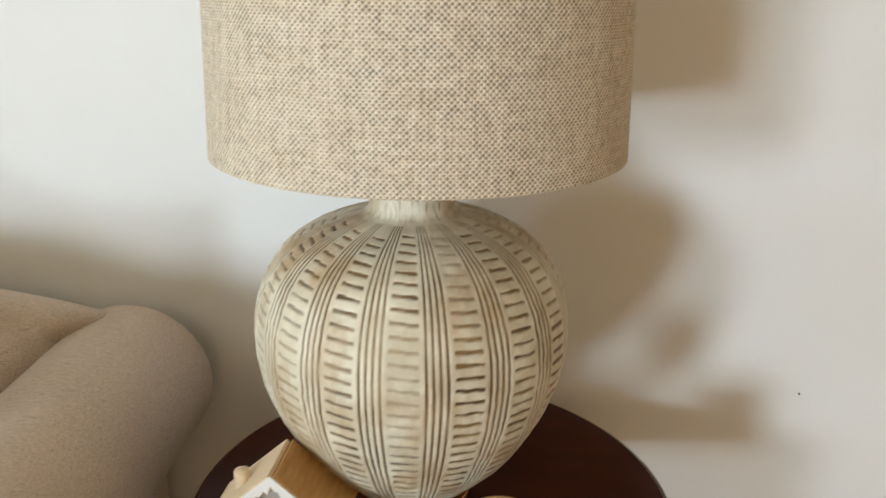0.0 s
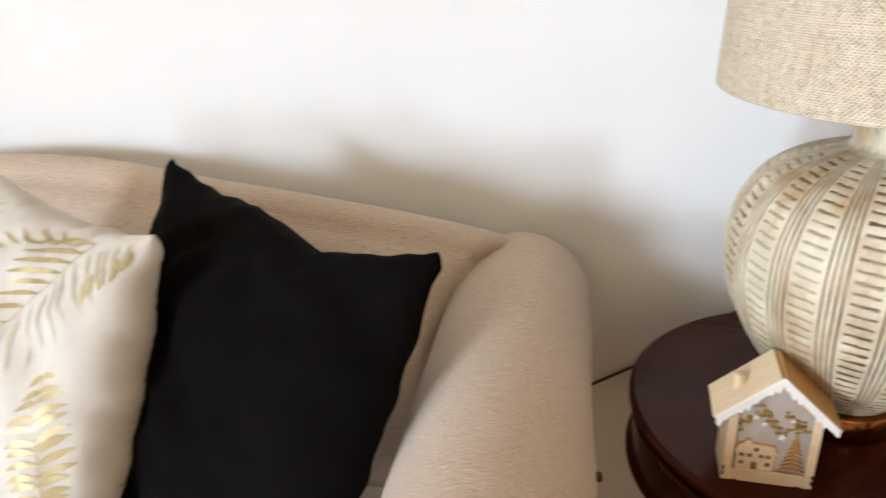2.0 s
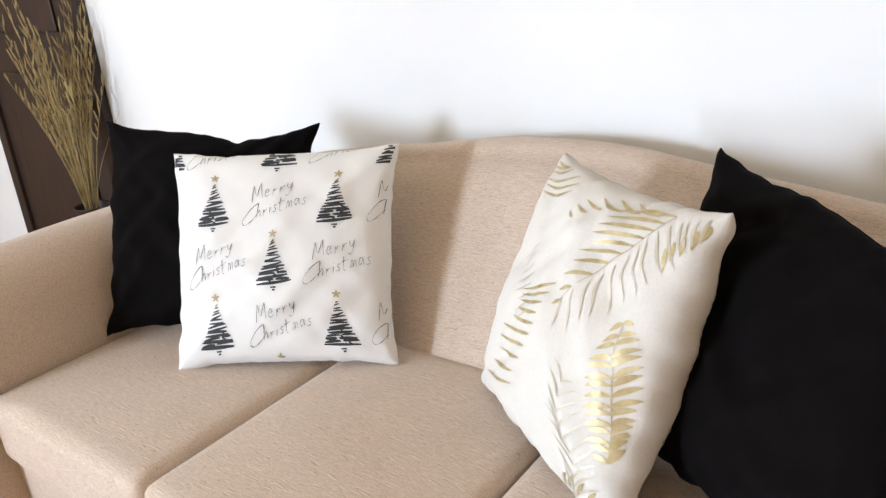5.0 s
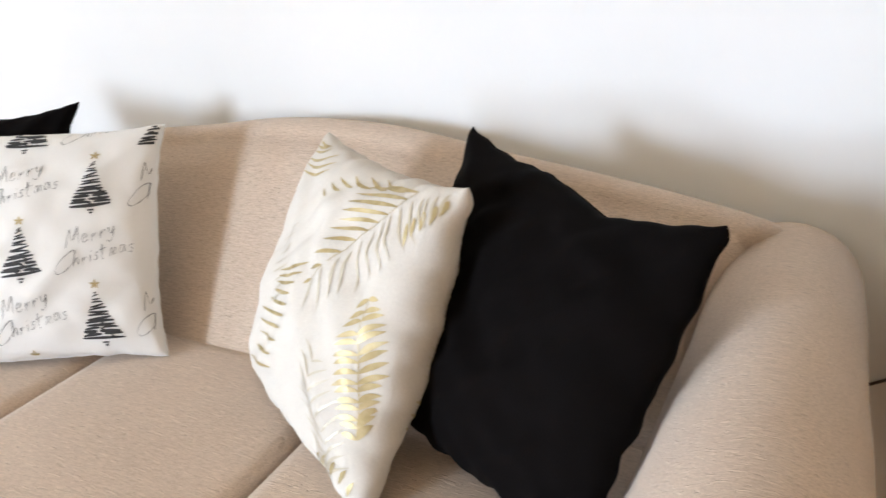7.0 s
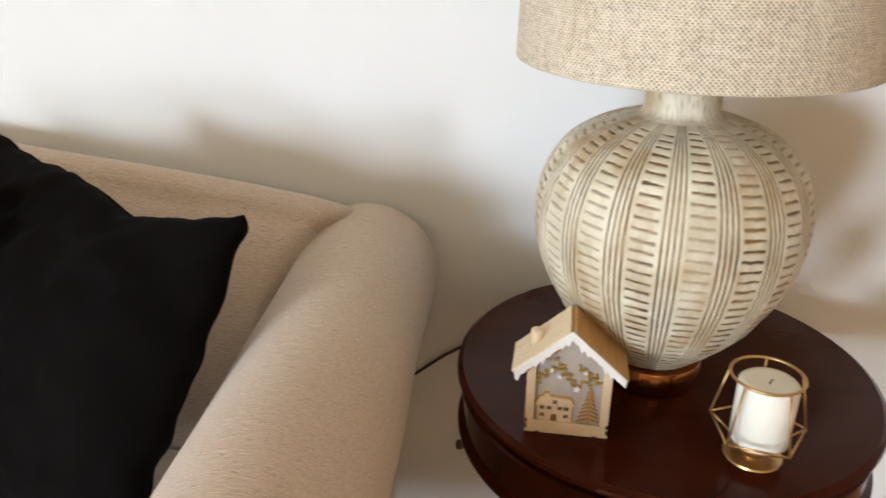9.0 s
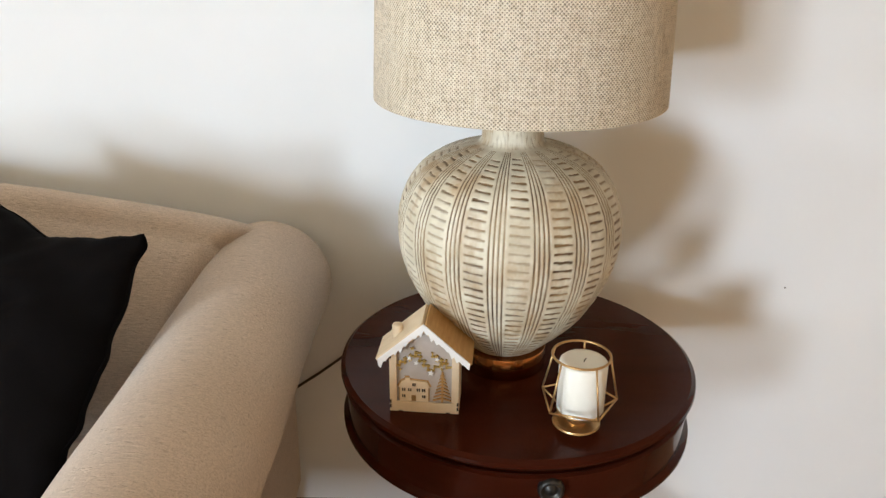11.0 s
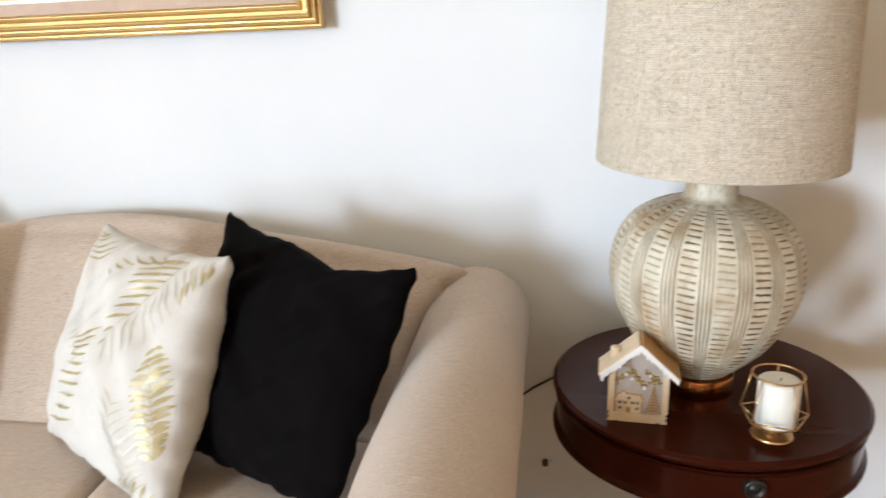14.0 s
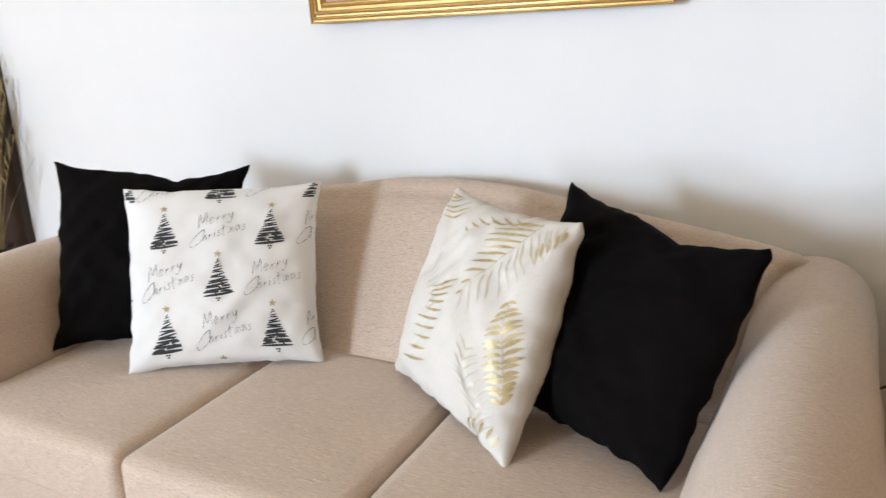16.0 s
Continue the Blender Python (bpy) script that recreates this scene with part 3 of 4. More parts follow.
cord = tagged(part("lamp_cord", tube("lamp_cord", [Vector(p).lerp(Vector(q), t) for p, q in zip(CORD_WAY, CORD_WAY[1:]) for t in (0.0, 0.5)], 0.003, CORD, 8)), "thin brown lamp cord over the table edge", "cord")

# ---- wooden ornament house ----
house = tagged(new("ornament_house"), "small laser-cut birch plywood house with white snow trim", "ornament")
house.matrix_world = pose(-0.151, 0.632, TZ, 0, 0, -3.8)
HW, HH, HR, HD = 0.052, 0.1025, 0.149, 0.058


def prism(name, outline2d, y0, y1, material):
    """A flat sheet with the given outline in x and z, from y0 to y1."""
    bm = bmesh.new()
    f = bm.faces.new([bm.verts.new((x, y0, z)) for x, z in outline2d])
    g = bmesh.ops.extrude_face_region(bm, geom=[f])
    for v in g["geom"]:
        if isinstance(v, bmesh.types.BMVert):
            v.co.y = y1
    return bm_mesh(name, bm, material)


def gable(w, h, top, inset=0.0):
    return [(-w + inset, inset), (w - inset, inset), (w - inset, h), (0, top - inset * 1.3), (-w + inset, h)]


part("back_panel", prism("back_panel", gable(HW, HH, HR), HD - 0.003, HD, PLY), house)
part("side_wall", box_mesh("side_wall", (-HW, 0.003, 0), (-HW + 0.003, HD - 0.003, HH), PLY), house)
part("side_wall", box_mesh("side_wall", (HW - 0.003, 0.003, 0), (HW, HD - 0.003, HH), PLY), house)
part("floor_panel", box_mesh("floor_panel", (-HW + 0.003, 0.003, 0), (HW - 0.003, HD - 0.003, 0.003), PLY), house)
part("scene_backing", prism("scene_backing", gable(HW - 0.004, HH - 0.002, HR - 0.01), 0.006, 0.008, mottled("frosted_backing", (0.42, 0.37, 0.33), (0.52, 0.47, 0.43), 30, 0.6)), house, "frosted greyish backing sheet")
# front frame: sill, posts and gable borders
part("front_sill", box_mesh("front_sill", (-HW, 0, 0), (HW, 0.003, 0.017), PLY, 0.0004, 1), house)
for sd in (-1, 1):
    part("front_post", box_mesh("front_post", (min(sd * HW, sd * (HW - 0.011)), 0, 0.0172), (max(sd * HW, sd * (HW - 0.011)), 0.003, HH), PLY, 0.0004, 1), house)
    part("gable_rail", prism("gable_rail", [(sd * HW, HH), (sd * (HW - 0.011), HH), (0, HR - 0.0135), (0, HR)][::sd], 0, 0.003, PLY), house)
    for z in (0.006, 0.014, HH - 0.012):
        part("joint_slot", box_mesh("joint_slot", (sd * (HW - 0.0015) - 0.0013, -0.0004, z), (sd * (HW - 0.0015) + 0.0013, 0.001, z + 0.006), DARKWOOD), house, "dark burnt finger joint")
    part("joint_slot", box_mesh("joint_slot", (sd * 0.036 - 0.003, -0.0004, 0.0002), (sd * 0.036 + 0.003, 0.001, 0.0020), DARKWOOD), house, "dark burnt finger joint")
    # roof slab, leaning on the gable
    slope = math.atan2(HR - HH, HW)
    ln = math.hypot(HR - HH, HW) + 0.0215
    # light and shade put in the colour: pale left slope, dark right slope
    roof = part("roof", box_mesh("roof", (0, -0.006, 0), (ln, HD + 0.004, 0.005), BROWN_AND_SHADE_PLY if sd > 0 else PLY, 0.0005, 1), house, "plywood roof slope, coloured for its lit or shaded side", pose(0, 0, HR, 0, math.degrees(slope), 0) if sd > 0 else pose(0, HD - 0.002, HR, 0, math.degrees(slope), 180))
    # snow fringe under the eaves, with uneven drips
    k, pts, low = 18, [], []
    for i in range(k + 1):
        t = i / k
        x, z = t * ln * math.cos(slope), HR + 0.0048 - t * ln * math.sin(slope)
        pts.append((sd * x, z))
        drip = 0.010 + (0.008 * (0.5 + 0.5 * math.sin(i * 2.4 + sd)) if i % 2 else 0.0) * (1 if i < k else 0.2)
        low.append((sd * x * 0.985, z - drip))
    for i in range(k):
        part("snow_drip", prism("snow_drip", [pts[i], pts[i + 1], low[i + 1], low[i]][::sd], -0.0085, -0.0062, SNOW), house)
part("chimney", turned("chimney", [(0.0005, 0), (0.0082, 0), (0.0082, 0.024), (0.0074, 0.0255), (0.0005, 0.0255)], PLY, 24), house, "small round wooden chimney", pose(-0.043, 0.030, 0.107))
# scene cut-outs behind the frame
cot = [(-0.037, 0.017), (0.006, 0.017), (0.006, 0.041), (0.009, 0.041), (0.004, 0.051), (-0.022, 0.053), (-0.022, 0.057), (-0.029, 0.057), (-0.029, 0.053), (-0.034, 0.051), (-0.040, 0.040), (-0.037, 0.040)]
# slightly larger brown sheet behind the cottage, showing as an outline
part("cottage_edge", prism("cottage_edge", [(-0.016 + (x + 0.016) * 1.07, 0.017 + (z - 0.017) * 1.06) for x, z in cot], 0.0052, 0.0058, BROWN_AND_SHADE_PLY), house, "brown outline behind the cottage cut-out")
part("cottage_cutout", prism("cottage_cutout", cot, 0.0032, 0.0055, PLY), house)
for x, z in ((-0.031, 0.026), (-0.031, 0.037), (-0.022, 0.037), (-0.0155, 0.046), (-0.009, 0.037), (-0.001, 0.037), (-0.001, 0.026)):
    w = part("cottage_window", box_mesh("cottage_window", (x - 0.0026, 0.0026, z - 0.0026), (x + 0.0026, 0.0026, z + 0.0026), DARKWOOD), house, "dark cut window")
    part("glazing_bar", box_mesh("glazing_bar", (x - 0.0004, 0.0022, z - 0.0026), (x + 0.0004, 0.0026, z + 0.0026), PLY), w)
part("cottage_door", box_mesh("cottage_door", (-0.0195, 0.0026, 0.0175), (-0.0125, 0.0026, 0.028), BROWN_AND_SHADE_PLY), house)
pine = part("pine_cutout", box_mesh("pine_cutout", (0.0255, 0.0032, 0.017), (0.0285, 0.005, 0.070), BROWN_AND_SHADE_PLY), house)
for i in range(8):
    z = 0.023 + i * 0.0060
    w = 0.0145 - i * 0.0016
    for sd in (-1, 1):
        part("bough", prism("bough", [(0.027, z), (0.027 + sd * w, z - 0.004), (0.027 + sd * w, z - 0.0022), (0.027, z + 0.0026)][::sd], 0.0028, 0.0052, BROWN_AND_SHADE_PLY), pine)
GLITTER = mottled("gold_glitter", (0.45, 0.30, 0.07), (0.85, 0.66, 0.25), 400, 0.28, 0.8, bumps=[(500, 0.8, 0.001, None)])
random.seed(5)
strokes = []
for x0, z0, x1, z1, count, ln in ((-0.040, 0.078, -0.010, 0.100, 9, 0.013), (-0.012, 0.098, 0.008, 0.072, 8, 0.013), (0.012, 0.098, 0.036, 0.078, 8, 0.013), (0.010, 0.072, 0.032, 0.088, 6, 0.010)):
    for k in range(count):
        t = k / (count - 1)
        strokes.append((x0 + (x1 - x0) * t, z0 + (z1 - z0) * t, ln * (0.7 + 0.3 * math.sin(3 * t)), math.degrees(math.atan2(z1 - z0, x1 - x0)) + (48 if k % 2 else -42)))
for x, z, ln, a in strokes:
    part("glitter_bar", box_mesh("glitter_bar", (-ln / 2, 0.0028, -0.0011), (ln / 2, 0.0055, 0.0011), GLITTER), house, m=pose(x, 0, z, 0, -a, 0))


def star_outline(r, inner=0.45):
    return [((r if i % 2 == 0 else r * inner) * math.sin(math.pi * i / 5), (r if i % 2 == 0 else r * inner) * math.cos(math.pi * i / 5)) for i in range(10)]


for x, z, r in ((-0.018, 0.108, 0.004), (-0.022, 0.092, 0.0045), (-0.012, 0.084, 0.0042), (0.019, 0.092, 0.0042), (0.010, 0.068, 0.0055), (-0.036, 0.072, 0.0025), (0.026, 0.075, 0.003)):
    part("star", prism("star", star_outline(r), 0.0014, 0.0028, SNOW if r > 0.004 else GLITTER), house, m=pose(x, 0, z, 0, random.uniform(-20, 20), 0))

# ---- candle in its wire holder ----
CX, CY = 0.0755, 0.615
holder = tagged(new("candle_holder"), "geometric gold wire candle holder on a round foot", "candle holder")
holder.location = (CX, CY, TZ)
ring = lambda r, z, k=48: [(r * math.cos(2 * math.pi * i / k), r * math.sin(2 * math.pi * i / k), z) for i in range(k)]
part("foot", sharp(turned("foot", [(0.0005, 0), (0.034, 0), (0.0355, 0.0015), (0.0345, 0.004), (0.026, 0.006), (0.0005, 0.0065)], GOLDWIRE, 48)), holder)
part("stem", turned("stem", [(0.0005, 0.006), (0.015, 0.006), (0.014, 0.022), (0.0005, 0.022)], GOLDWIRE, 32), holder)
part("pan", sharp(turned("pan", [(0.0005, 0.022), (0.030, 0.022), (0.031, 0.0235), (0.030, 0.025), (0.0005, 0.025)], GOLDWIRE, 40)), holder)
part("top_ring", tube("top_ring", ring(0.0415, 0.115), 0.0019, GOLDWIRE, 8, True), holder)
corner = [radians(a) for a in (291.6, 219.6, 147.6, 75.6, 3.6)]
for i, a in enumerate(corner):
    c = corner[(i + 1) % 5]
    mid, nxt = (0.058 * math.cos(a), 0.058 * math.sin(a), 0.040), (0.058 * math.cos(c), 0.058 * math.sin(c), 0.040)
    part("upper_strut", tube("upper_strut", [(0.0415 * math.cos(a), 0.0415 * math.sin(a), 0.115), mid], 0.0015, GOLDWIRE, 8), holder)
    part("girdle", tube("girdle", [mid, nxt], 0.0015, GOLDWIRE, 8), holder)
    part("lower_strut", tube("lower_strut", [mid, (0.030 * math.cos(a), 0.030 * math.sin(a), 0.0215)], 0.0015, GOLDWIRE, 8), holder)
candle = tagged(new("pillar_candle"), "ivory white pillar candle, unlit, in the wire holder", "candle")
candle.location = (CX + 0.004, CY + 0.001, TZ + 0.0252)
part("wax", turned("wax", [(0.0005, 0), (0.033, 0), (0.0345, 0.002), (0.035, 0.074), (0.0345, 0.078), (0.032, 0.0805), (0.026, 0.0805), (0.012, 0.0785), (0.0005, 0.0775)], WAX, 64), candle)
part("wick", tube("wick", [(0, 0, 0.077), (0.0008, 0, 0.0805), (0.003, 0.0005, 0.0835)], 0.0009, CORD, 6), candle)

# ---- framed picture ----
PX0, PX1, PZ, PH, M = -1.789, -0.818, 1.232, 0.70, 0.055
picture = tagged(new("framed_picture"), "picture in a stepped gilt frame with a pinkish mat", "picture")
picture.matrix_world = pose(PX0, WALL_Y - 0.034, PZ, 0, -1.5, 0)
PW = PX1 - PX0
steps = [(0.0, 0.0), (0.0, 0.014), (0.002, 0.016), (0.004, 0.015), (0.0055, 0.008), (0.009, 0.008), (0.012, 0.019), (0.014, 0.021), (0.016, 0.020), (0.018, 0.013), (0.022, 0.013), (0.025, 0.025), (0.0275, 0.027), (0.030, 0.026), (0.033, 0.018), (0.040, 0.017), (0.044, 0.024), (0.0465, 0.025), (0.0485, 0.023), (0.0495, 0.018), (0.051, 0.018), (0.0525, 0.021), (0.0545, 0.019), (0.055, 0.012), (0.055, 0.0)]


def moulding(a, b, name="frame_rail"):
    """A mitred length from corner a to corner b, going round with the picture on its left."""
    a, b = Vector(a), Vector(b)
    d = (b - a).normalized()
    inn = Vector((-d.y, d.x))
    verts = []
    for i, (p, along) in enumerate(((a, 1), (b, -1))):
        for w, h in steps:
            q = p + inn * w + d * (w * along)
            verts.append((q.x, -h, q.y))
    k = len(steps)
    return mesh_of(name, verts, [(j, j + 1, k + j + 1, k + j) for j in range(k - 1)], GILT, False)


cs = [(0, 0), (PW, 0), (PW, PH), (0, PH)]
for i in range(4):
    part("frame_rail", moulding(cs[i], cs[(i + 1) % 4]), picture)


def border(name, inset, width, y, material):
    x0, x1, z0, z1 = inset, PW - inset, inset, PH - inset
    for lo, hi in (((x0, z0), (x1, z0 + width)), ((x0, z1 - width), (x1, z1)), ((x0, z0 + width), (x0 + width, z1 - width)), ((x1 - width, z0 + width), (x1, z1 - width))):
        part(name, box_mesh(name, (lo[0], y, lo[1]), (hi[0], y + 0.004, hi[1]), material), picture)


border("mat", 0.0555, 0.026, -0.012, MAT_PINK)
border("slip", 0.0818, 0.009, -0.015, SLIP)
border("fillet", 0.0912, 0.003, -0.013, GILT)
part("backing_board", box_mesh("backing_board", (0.02, 0.0005, 0.02), (PW - 0.02, 0.0335, PH - 0.02), BROWN_AND_SHADE_PLY), picture)
part("artwork", box_mesh("artwork", (0.0945, -0.010, 0.0945), (PW - 0.0945, -0.006, PH - 0.0945), PAPER), picture, "pale art print")

# ---- small marks on the wall ----
PLUG = mottled("brown_plastic", (0.07, 0.04, 0.022), (0.13, 0.08, 0.05), 60, 0.5)
plug = tagged(new("wall_plug"), "small dark brown plug on the wall near the skirting", "plug")
plug.location = (-0.313, WALL_Y - 0.0, 0.184)
part("body", puffy_box("body", (-0.009, -0.018, -0.010), (0.007, 0.0, 0.007), 0.0055, PLUG, 6), plug)
part("prong_plate", box_mesh("prong_plate", (0.0065, -0.012, -0.004), (0.014, 0.0, 0.004), WHITEFRAME, 0.001), plug)
nail = tagged(part("nail", turned("nail", [(0.0005, 0.003), (0.0013, 0.003), (0.0013, 0.0)], CORD, 10), None, "", pose(0.576, WALL_Y, 0.572, 90, 0, 0)), "tiny dark nail head in the white wall", "nail")

# ---- dark door and dried grass ----
door = tagged(new("door_1"), "dark brown wooden door in a dark frame", "door", kind="structure")
door.location = (-3.64, WALL_Y, 0)
part("door_jamb", box_mesh("door_jamb", (0.37, -0.035, 0), (0.43, 0, 2.08), DARKWOOD, 0.004), door)
part("door_jamb", box_mesh("door_jamb", (-0.43, -0.035, 0), (-0.37, 0, 2.08), DARKWOOD, 0.004), door)
part("door_head", box_mesh("door_head", (-0.37, -0.035, 2.02), (0.37, 0, 2.08), DARKWOOD, 0.004), door)
part("door_leaf", box_mesh("door_leaf", (-0.37, -0.02, 0.005), (0.37, 0, 2.02), DARKWOOD, 0.003), door)
for z0, z1 in ((0.2, 0.9), (1.05, 1.85)):
    part("door_panel", box_mesh("door_panel", (-0.25, -0.03, z0), (0.25, -0.02, z1), DARKWOOD, 0.008), door)
random.seed(9)
GX, GY = -3.235, 0.975
vase = tagged(part("floor_vase", turned("floor_vase", smooth_profile([(0.0005, 0.0), (0.075, 0.0), (0.10, 0.10), (0.105, 0.24), (0.07, 0.38), (0.05, 0.43), (0.062, 0.46), (0.055, 0.46), (0.045, 0.43)]), DARKWOOD, 40), None, "", pose(GX, GY, 0)), "dark floor vase behind the sofa arm", "vase")
bunch = tagged(new("dried_grass_bunch"), "bunch of dry golden grass stems with feathery tips", "dried grass")
bunch.location = (GX, GY, 0.40)
for i in range(60):
    a, lean = random.uniform(0, 2 * math.pi), random.uniform(0.01, 0.16)
    if i < 4:
        a, lean = ((-0.1, 0.30), (-0.25, 0.40), (-0.05, 0.20), (0.1, 0.25))[i]
    h = random.uniform(0.45, 0.85) if i > 3 else (0.66, 0.80, 0.55, 0.46)[i]
    dx, dy = lean * math.cos(a), min(0.09, lean * math.sin(a))
    stem = part("stem", tube("stem", [(dx * t ** 1.8 + 0.03 * math.cos(a) * t, dy * t ** 1.8 + 0.02 * math.sin(a), h * t - 0.05) for t in (0, 0.2, 0.4, 0.6, 0.8, 1.0)], 0.0022 if i > 3 else 0.0012, GRASS, 5, taper=lambda t: 1 - 0.7 * t), bunch)
    if i > 3:
        for k in range(7):
            t = 0.62 + 0.055 * k
            p = Vector((dx * t ** 1.8 + 0.03 * math.cos(a) * t, dy * t ** 1.8 + 0.02 * math.sin(a), h * t - 0.05))
            q = p + Vector((random.uniform(-0.018, 0.018), random.uniform(-0.014, 0.008), random.uniform(0.03, 0.055)))
            part("seed_head", tube("seed_head", [p, p.lerp(q, 0.5), q], 0.0035, GRASS, 5, taper=lambda t: 0.3 + 0.7 * math.sin(math.pi * min(0.98, t + 0.1))), stem)


# ---- prints on the cushions ----
def stroke_mesh(name, shape, strokes, material, side=1, lift=0.0011):
    """Flat strokes laid on a cushion: each a middle line in u and v with half widths."""
    verts, faces = [], []
    for line in strokes:
        line = [p for p in line if 0.012 < p[0] < 0.988 and 0.012 < p[1] < 0.988]
        if len(line) < 2:
            continue
        start = len(verts)
        kept = []
        for i, (u, v, w) in enumerate(line):
            a, b = line[max(i - 1, 0)], line[min(i + 1, len(line) - 1)]
            dx, dy = b[0] - a[0], b[1] - a[1]
            d = math.hypot(dx, dy) or 1.0
            for s in (1, -1):
                kept.append((u - dy / d * w * s, v + dx / d * w * s))
        verts += [shape.lifted(u, v, lift, side) for u, v in kept]
        faces += [(start + 2 * i, start + 2 * i + 1, start + 2 * i + 3, start + 2 * i + 2) for i in range(len(line) - 1)]
    return mesh_of(name, verts, faces, material) if faces else None


def add_print(name, shape, strokes, material, parent, off, label, side=1):
    me = stroke_mesh(name, shape, strokes, material, side)
    if me:
        part(name, me, parent, label, off)


random.seed(21)


def tree_strokes(u, v, seed):
    rnd = random.Random(seed)
    out = []
    rows = 15
    for i in range(rows):
        t = i / (rows - 1)
        z = v + 0.098 - 0.190 * t
        half = 0.007 + 0.074 * t ** 1.05
        thick = 0.0022 + 0.0042 * t * rnd.uniform(0.6, 1.3)
        tilt = rnd.uniform(-0.003, 0.006) + 0.004
        if rows - 5 < i < rows - 1 and rnd.random() < 0.75:
            gap = rnd.uniform(-0.3, 0.3) * half
            spans = [(-half, gap - 0.006), (gap + 0.004, half)]
        else:
            spans = [(-half * rnd.uniform(0.85, 1.05), half * rnd.uniform(0.85, 1.05))]
        for a, b in spans:
            out.append([(u + a + (b - a) * k / 5, z + tilt * (a + (b - a) * k / 5) / half + 0.002 * math.sin(math.pi * k / 5) * (1 if i % 2 else -1), thick * (0.25 + math.sin(math.pi * (0.12 + 0.76 * k / 5)))) for k in range(6)])
        if i >= rows - 6 and i < rows - 1:
            x = rnd.uniform(-0.5, 0.5) * half
            out.append([(u + x, z, 0.003), (u + x + rnd.uniform(0.004, 0.016), z - 0.008, 0.005), (u + x + 0.012, z - 0.016, 0.002)])
    out.append([(u - 0.012, v - 0.114, 0.003), (u + 0.012, v - 0.113, 0.004)])
    out.append([(u - 0.005, v - 0.126, 0.004), (u + 0.007, v - 0.125, 0.004)])
    return out


def star_print(u, v, r):
    pts = star_outline(r, 0.42)
    return [[(u, v, 0.002), (u + x * 0.5, v + y * 0.5, r * 0.22), (u + x, v + y, 0.0004)] for i, (x, y) in enumerate(pts) if i % 2 == 0]


TREES = [(0.222, 0.732), (0.775, 0.732), (0.505, 0.450), (0.222, 0.168), (0.782, 0.168), (0.505, 1.014), (1.0, 1.0), (0.0, 1.0), (0.50, -0.112), (1.05, -0.112), (-0.05, 0.45), (1.055, 0.45)]
for k, (u, v) in enumerate(TREES):
    add_print("tree_print", xmas, tree_strokes(u, v, k), PRINT_BLACK, tree_cushion, tree_off, "black brushed tree print")
    add_print("star_print", xmas, star_print(u, v + 0.132, 0.021), FOIL, tree_cushion, tree_off, "gold foil star")

GLYPHS = {
    "M": "0,0 .10,.95 .14,.9 .30,.30 .50,1.0 .54,.9 .62,.05", "e": "0,.22 .2,.27 .22,.42 .1,.46 0,.2 .1,0 .28,.08",
    "r": "0,.02 .03,.44 .05,.26 .13,.42 .24,.40", "y": "0,.44 .04,.16 .16,.12 .26,.44 .2,0 .08,-.34 -.08,-.26",
    "C": "1.05,.80 .95,1.0 .45,.72 .02,.18 .10,-.16 .45,-.12 .82,.14 1.0,.30", "h": "0,0 .10,.95 .07,.25 .2,.44 .25,.3 .25,0",
    "i": "0,0 .04,.42|.06,.62 .07,.66", "s": "0.22,.42 .06,.40 .08,.26 .18,.16 .1,0 -.06,.04", "t": "0,.9 .0,.1 .1,.0|-.12,.58 .26,.66",
    "m": "0,0 .04,.42 .12,.40 .14,.04 .19,.40 .28,.38 .31,0", "a": "0.24,.40 .08,.42 0,.15 .1,0 .22,.28 .24,.4 .28,0",
}


def handwriting(word, size, gap):
    """Pen strokes of a word on its baseline, in units of its size, and its length."""
    out, x = [], 0.0
    for k, letter in enumerate(word):
        for stroke in GLYPHS[letter].split("|"):
            pts = [tuple(float(q) for q in p.split(",")) for p in stroke.split()]
            lift = 0.05 * math.sin(k * 2.1)
            out.append([((x + a + 0.28 * b) * size, (0.88 * b + lift) * size) for a, b in smooth_profile(pts, 4)])
        wide = max(float(p.split(",")[0]) for p in GLYPHS[letter].replace("|", " ").split())
        x += wide * (0.72 if letter == "C" else 1.0) + gap
    return out, x * size


def written(u, v, tilt=17):
    """Both words round the point u, v, slanting upwards, each as pen strokes with half widths."""
    words = []
    for word, size, gap, du, dv in (("Merry", 0.082, 0.16, -0.090, 0.030), ("Christmas", 0.076, 0.17, -0.160, -0.052)):
        strokes, a = [], radians(tilt)
        for line in handwriting(word, size, gap)[0]:
            strokes.append([(u + (x + du) * math.cos(a) - (y + dv) * math.sin(a), v + (x + du) * math.sin(a) + (y + dv) * math.cos(a), 0.0012 + 0.0006 * math.sin(i * 0.9 + x * 40)) for i, (x, y) in enumerate(line)])
        words.append(strokes)
    return words


for u, v in [(0.498, 0.733), (1.05, 0.735), (0.232, 0.452), (0.780, 0.452), (0.512, 0.175), (1.05, 0.19), (0.222, 1.014), (0.235, -0.09), (0.79, -0.09), (0.775, 1.03)]:
    for strokes in written(u, v):
        add_print("lettering", xmas, strokes, PRINT_GREY, tree_cushion, tree_off, "thin grey handwritten lettering")
PALEFOIL = mottled("pale_foil", (0.49, 0.435, 0.33), (0.57, 0.52, 0.41), 30, 0.4, 0.1)


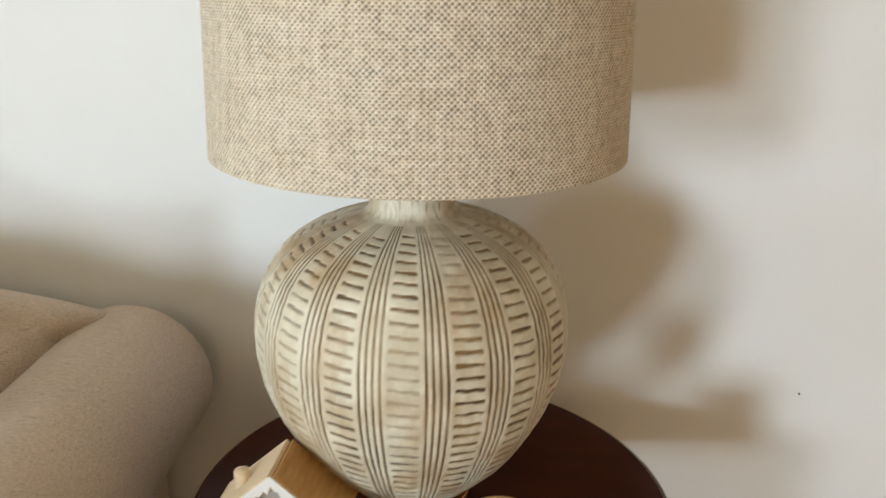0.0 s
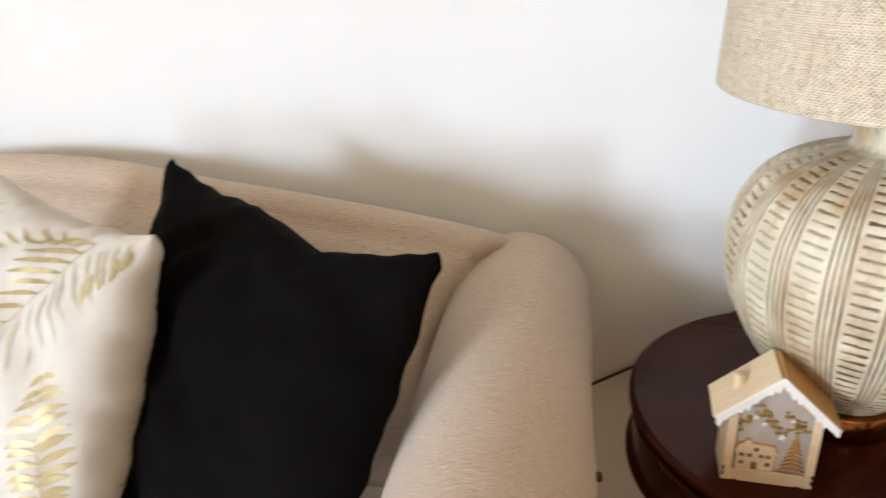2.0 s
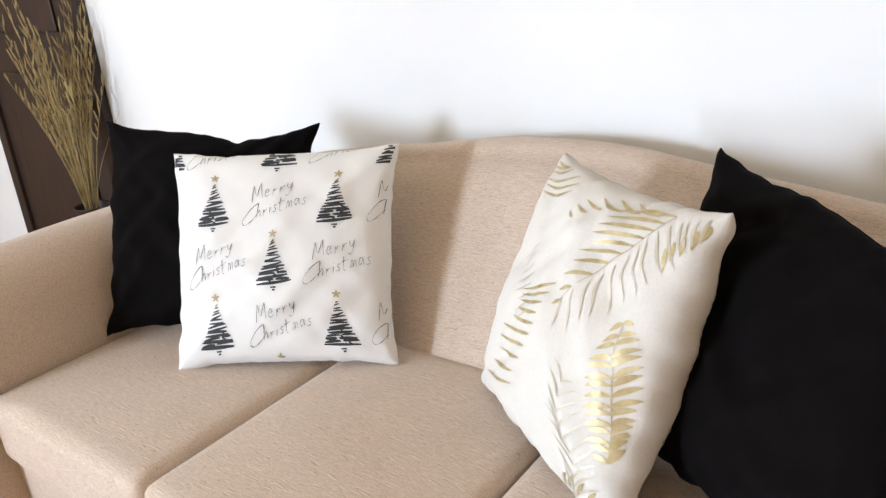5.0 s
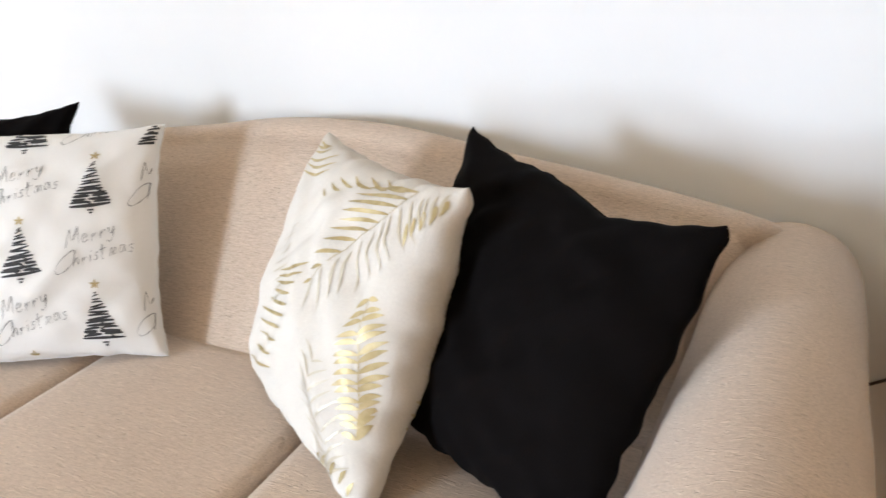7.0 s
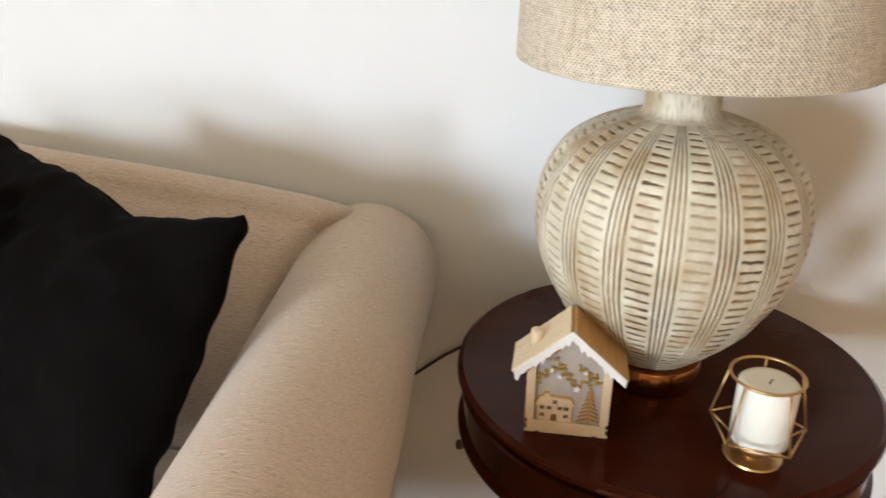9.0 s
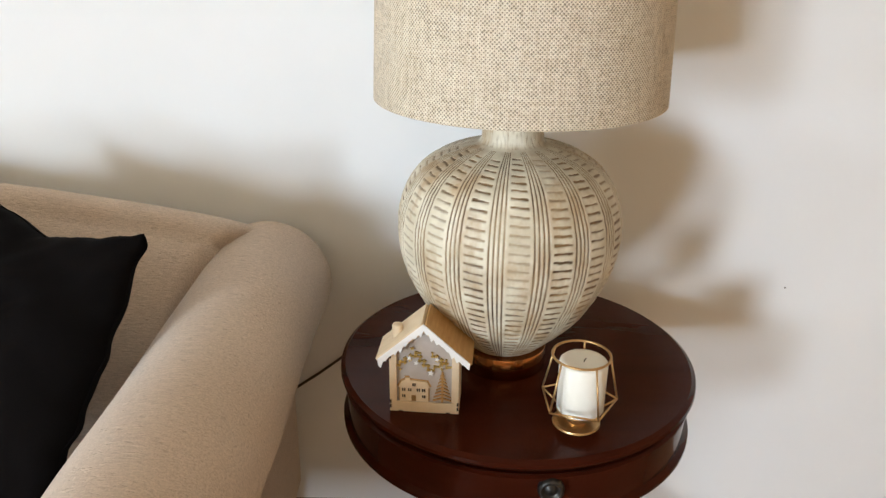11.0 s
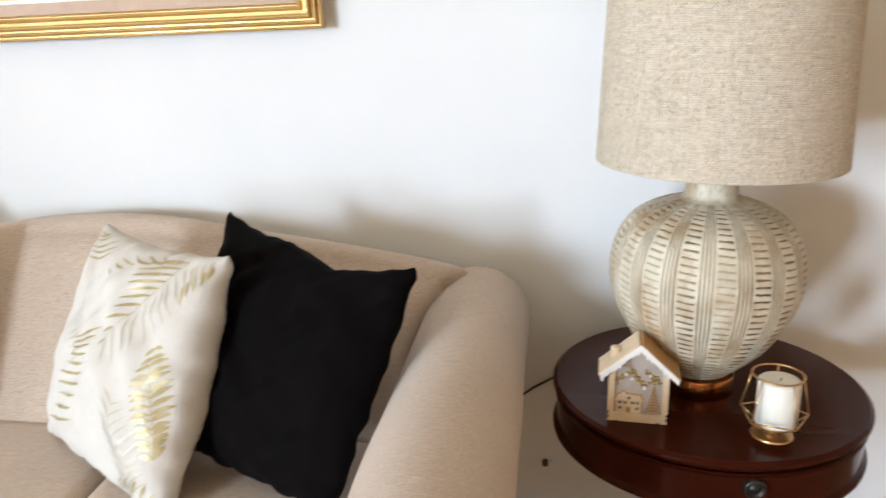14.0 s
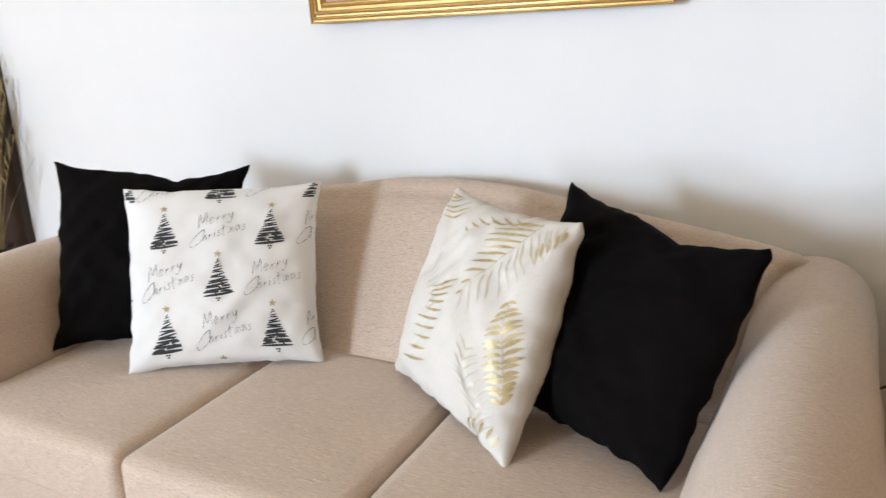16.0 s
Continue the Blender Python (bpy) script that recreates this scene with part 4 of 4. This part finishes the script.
def leaf_row(rib, tips, count, width, material, bend=0.06, stalk=False, side=1):
    """One side of a palm frond: leaflets from a curved rib to a curved line of tips."""
    ribs, ends = smooth_profile(rib, 12), smooth_profile(tips, 12)
    strokes = [[(*p, 0.0012) for p in ribs[::3]]] if stalk else []
    for i in range(count):
        t = i / (count - 1)
        j = round(t * (len(ribs) - 1))
        (x0, y0), (x1, y1) = ribs[j], ends[j]
        dx, dy = x1 - x0, y1 - y0
        grow = 1.0 + 0.25 * noise.noise(Vector((i * 1.7, rib[0][0] * 9, 3.0)))
        line = []
        for k in range(8):
            q = k / 7
            sway = bend * math.sin(math.pi * q) * (1 - 0.4 * q)
            line.append((x0 + dx * grow * q - dy * sway, y0 + dy * grow * q + dx * sway, width * math.sin(math.pi * (0.05 + 0.93 * q)) ** 0.8 * (1.1 - 0.3 * q)))
        strokes.append(line)
    add_print("frond_print", gold, strokes, material, gold_cushion, gold_off, "gold foil palm frond" if material is FOIL else "pale palm frond", side)


leaf_row([(0.86, 0.96), (0.81, 0.87), (0.73, 0.76), (0.62, 0.58)], [(0.64, 0.93), (0.61, 0.83), (0.61, 0.72), (0.59, 0.55)], 10, 0.0075, FOIL, -0.05, True)
leaf_row([(0.96, 0.97), (0.86, 0.92), (0.77, 0.78), (0.63, 0.59)], [(0.98, 0.90), (0.94, 0.81), (0.82, 0.63), (0.64, 0.48)], 14, 0.0050, PALEFOIL, -0.06)
leaf_row([(0.56, 0.62), (0.55, 0.50), (0.51, 0.36), (0.43, 0.18)], [(0.38, 0.53), (0.38, 0.46), (0.31, 0.32), (0.24, 0.14)], 10, 0.0072, FOIL, 0.04)
leaf_row([(0.875, 0.61), (0.905, 0.46), (0.94, 0.345), (0.965, 0.225)], [(0.84, 0.57), (0.83, 0.42), (0.865, 0.30), (0.915, 0.215)], 15, 0.0092, FOIL, -0.10, True)
leaf_row([(0.875, 0.61), (0.905, 0.46), (0.94, 0.345), (0.965, 0.225)], [(0.91, 0.62), (0.972, 0.53), (0.985, 0.39), (0.987, 0.285)], 15, 0.0092, FOIL, 0.10)
leaf_row([(0.45, 0.84), (0.55, 0.90), (0.67, 0.93), (0.80, 0.95)], [(0.41, 0.86), (0.45, 0.91), (0.54, 0.95), (0.67, 0.97)], 6, 0.0060, FOIL, 0.1)
leaf_row([(0.13, 0.98), (0.16, 0.98), (0.28, 0.97), (0.30, 0.92)], [(0.04, 0.97), (0.04, 0.93), (0.05, 0.89), (0.07, 0.85)], 6, 0.0065, FOIL, 0.1)
leaf_row([(0.75, 0.35), (0.79, 0.22), (0.87, 0.15), (0.84, 0.02)], [(0.69, 0.40), (0.69, 0.28), (0.74, 0.17), (0.86, 0.12)], 10, 0.0042, PALEFOIL, -0.06)
leaf_row([(0.75, 0.35), (0.79, 0.22), (0.87, 0.15), (0.84, 0.02)], [(0.79, 0.37), (0.86, 0.32), (0.92, 0.23), (0.97, 0.15)], 10, 0.0042, PALEFOIL, 0.06)
# glints of foil at the frond's root, and a few leaves by the lower seam
leaf_row([(0.97, 0.95), (0.95, 0.92), (0.92, 0.89), (0.90, 0.86)], [(0.98, 0.90), (0.97, 0.86), (0.94, 0.83), (0.92, 0.80)], 5, 0.0075, FOIL)
leaf_row([(0.78, 0.03), (0.84, 0.05), (0.90, 0.06), (0.95, 0.05)], [(0.83, 0.10), (0.88, 0.12), (0.94, 0.13), (0.97, 0.10)], 5, 0.0070, FOIL)
leaf_row([(0.30, 0.70), (0.36, 0.62), (0.42, 0.55), (0.47, 0.48)], [(0.20, 0.60), (0.27, 0.54), (0.33, 0.48), (0.40, 0.42)], 8, 0.0038, PALEFOIL)
# the back cover, past the seam
leaf_row([(0.985, 0.86), (0.985, 0.70), (0.985, 0.56), (0.985, 0.44)], [(0.85, 0.80), (0.85, 0.63), (0.86, 0.48), (0.88, 0.36)], 13, 0.0050, PALEFOIL, 0.05, False, -1)
leaf_row([(0.985, 0.36), (0.985, 0.28), (0.985, 0.20), (0.985, 0.12)], [(0.90, 0.32), (0.90, 0.23), (0.91, 0.14), (0.92, 0.08)], 7, 0.0060, FOIL, 0.05, False, -1)
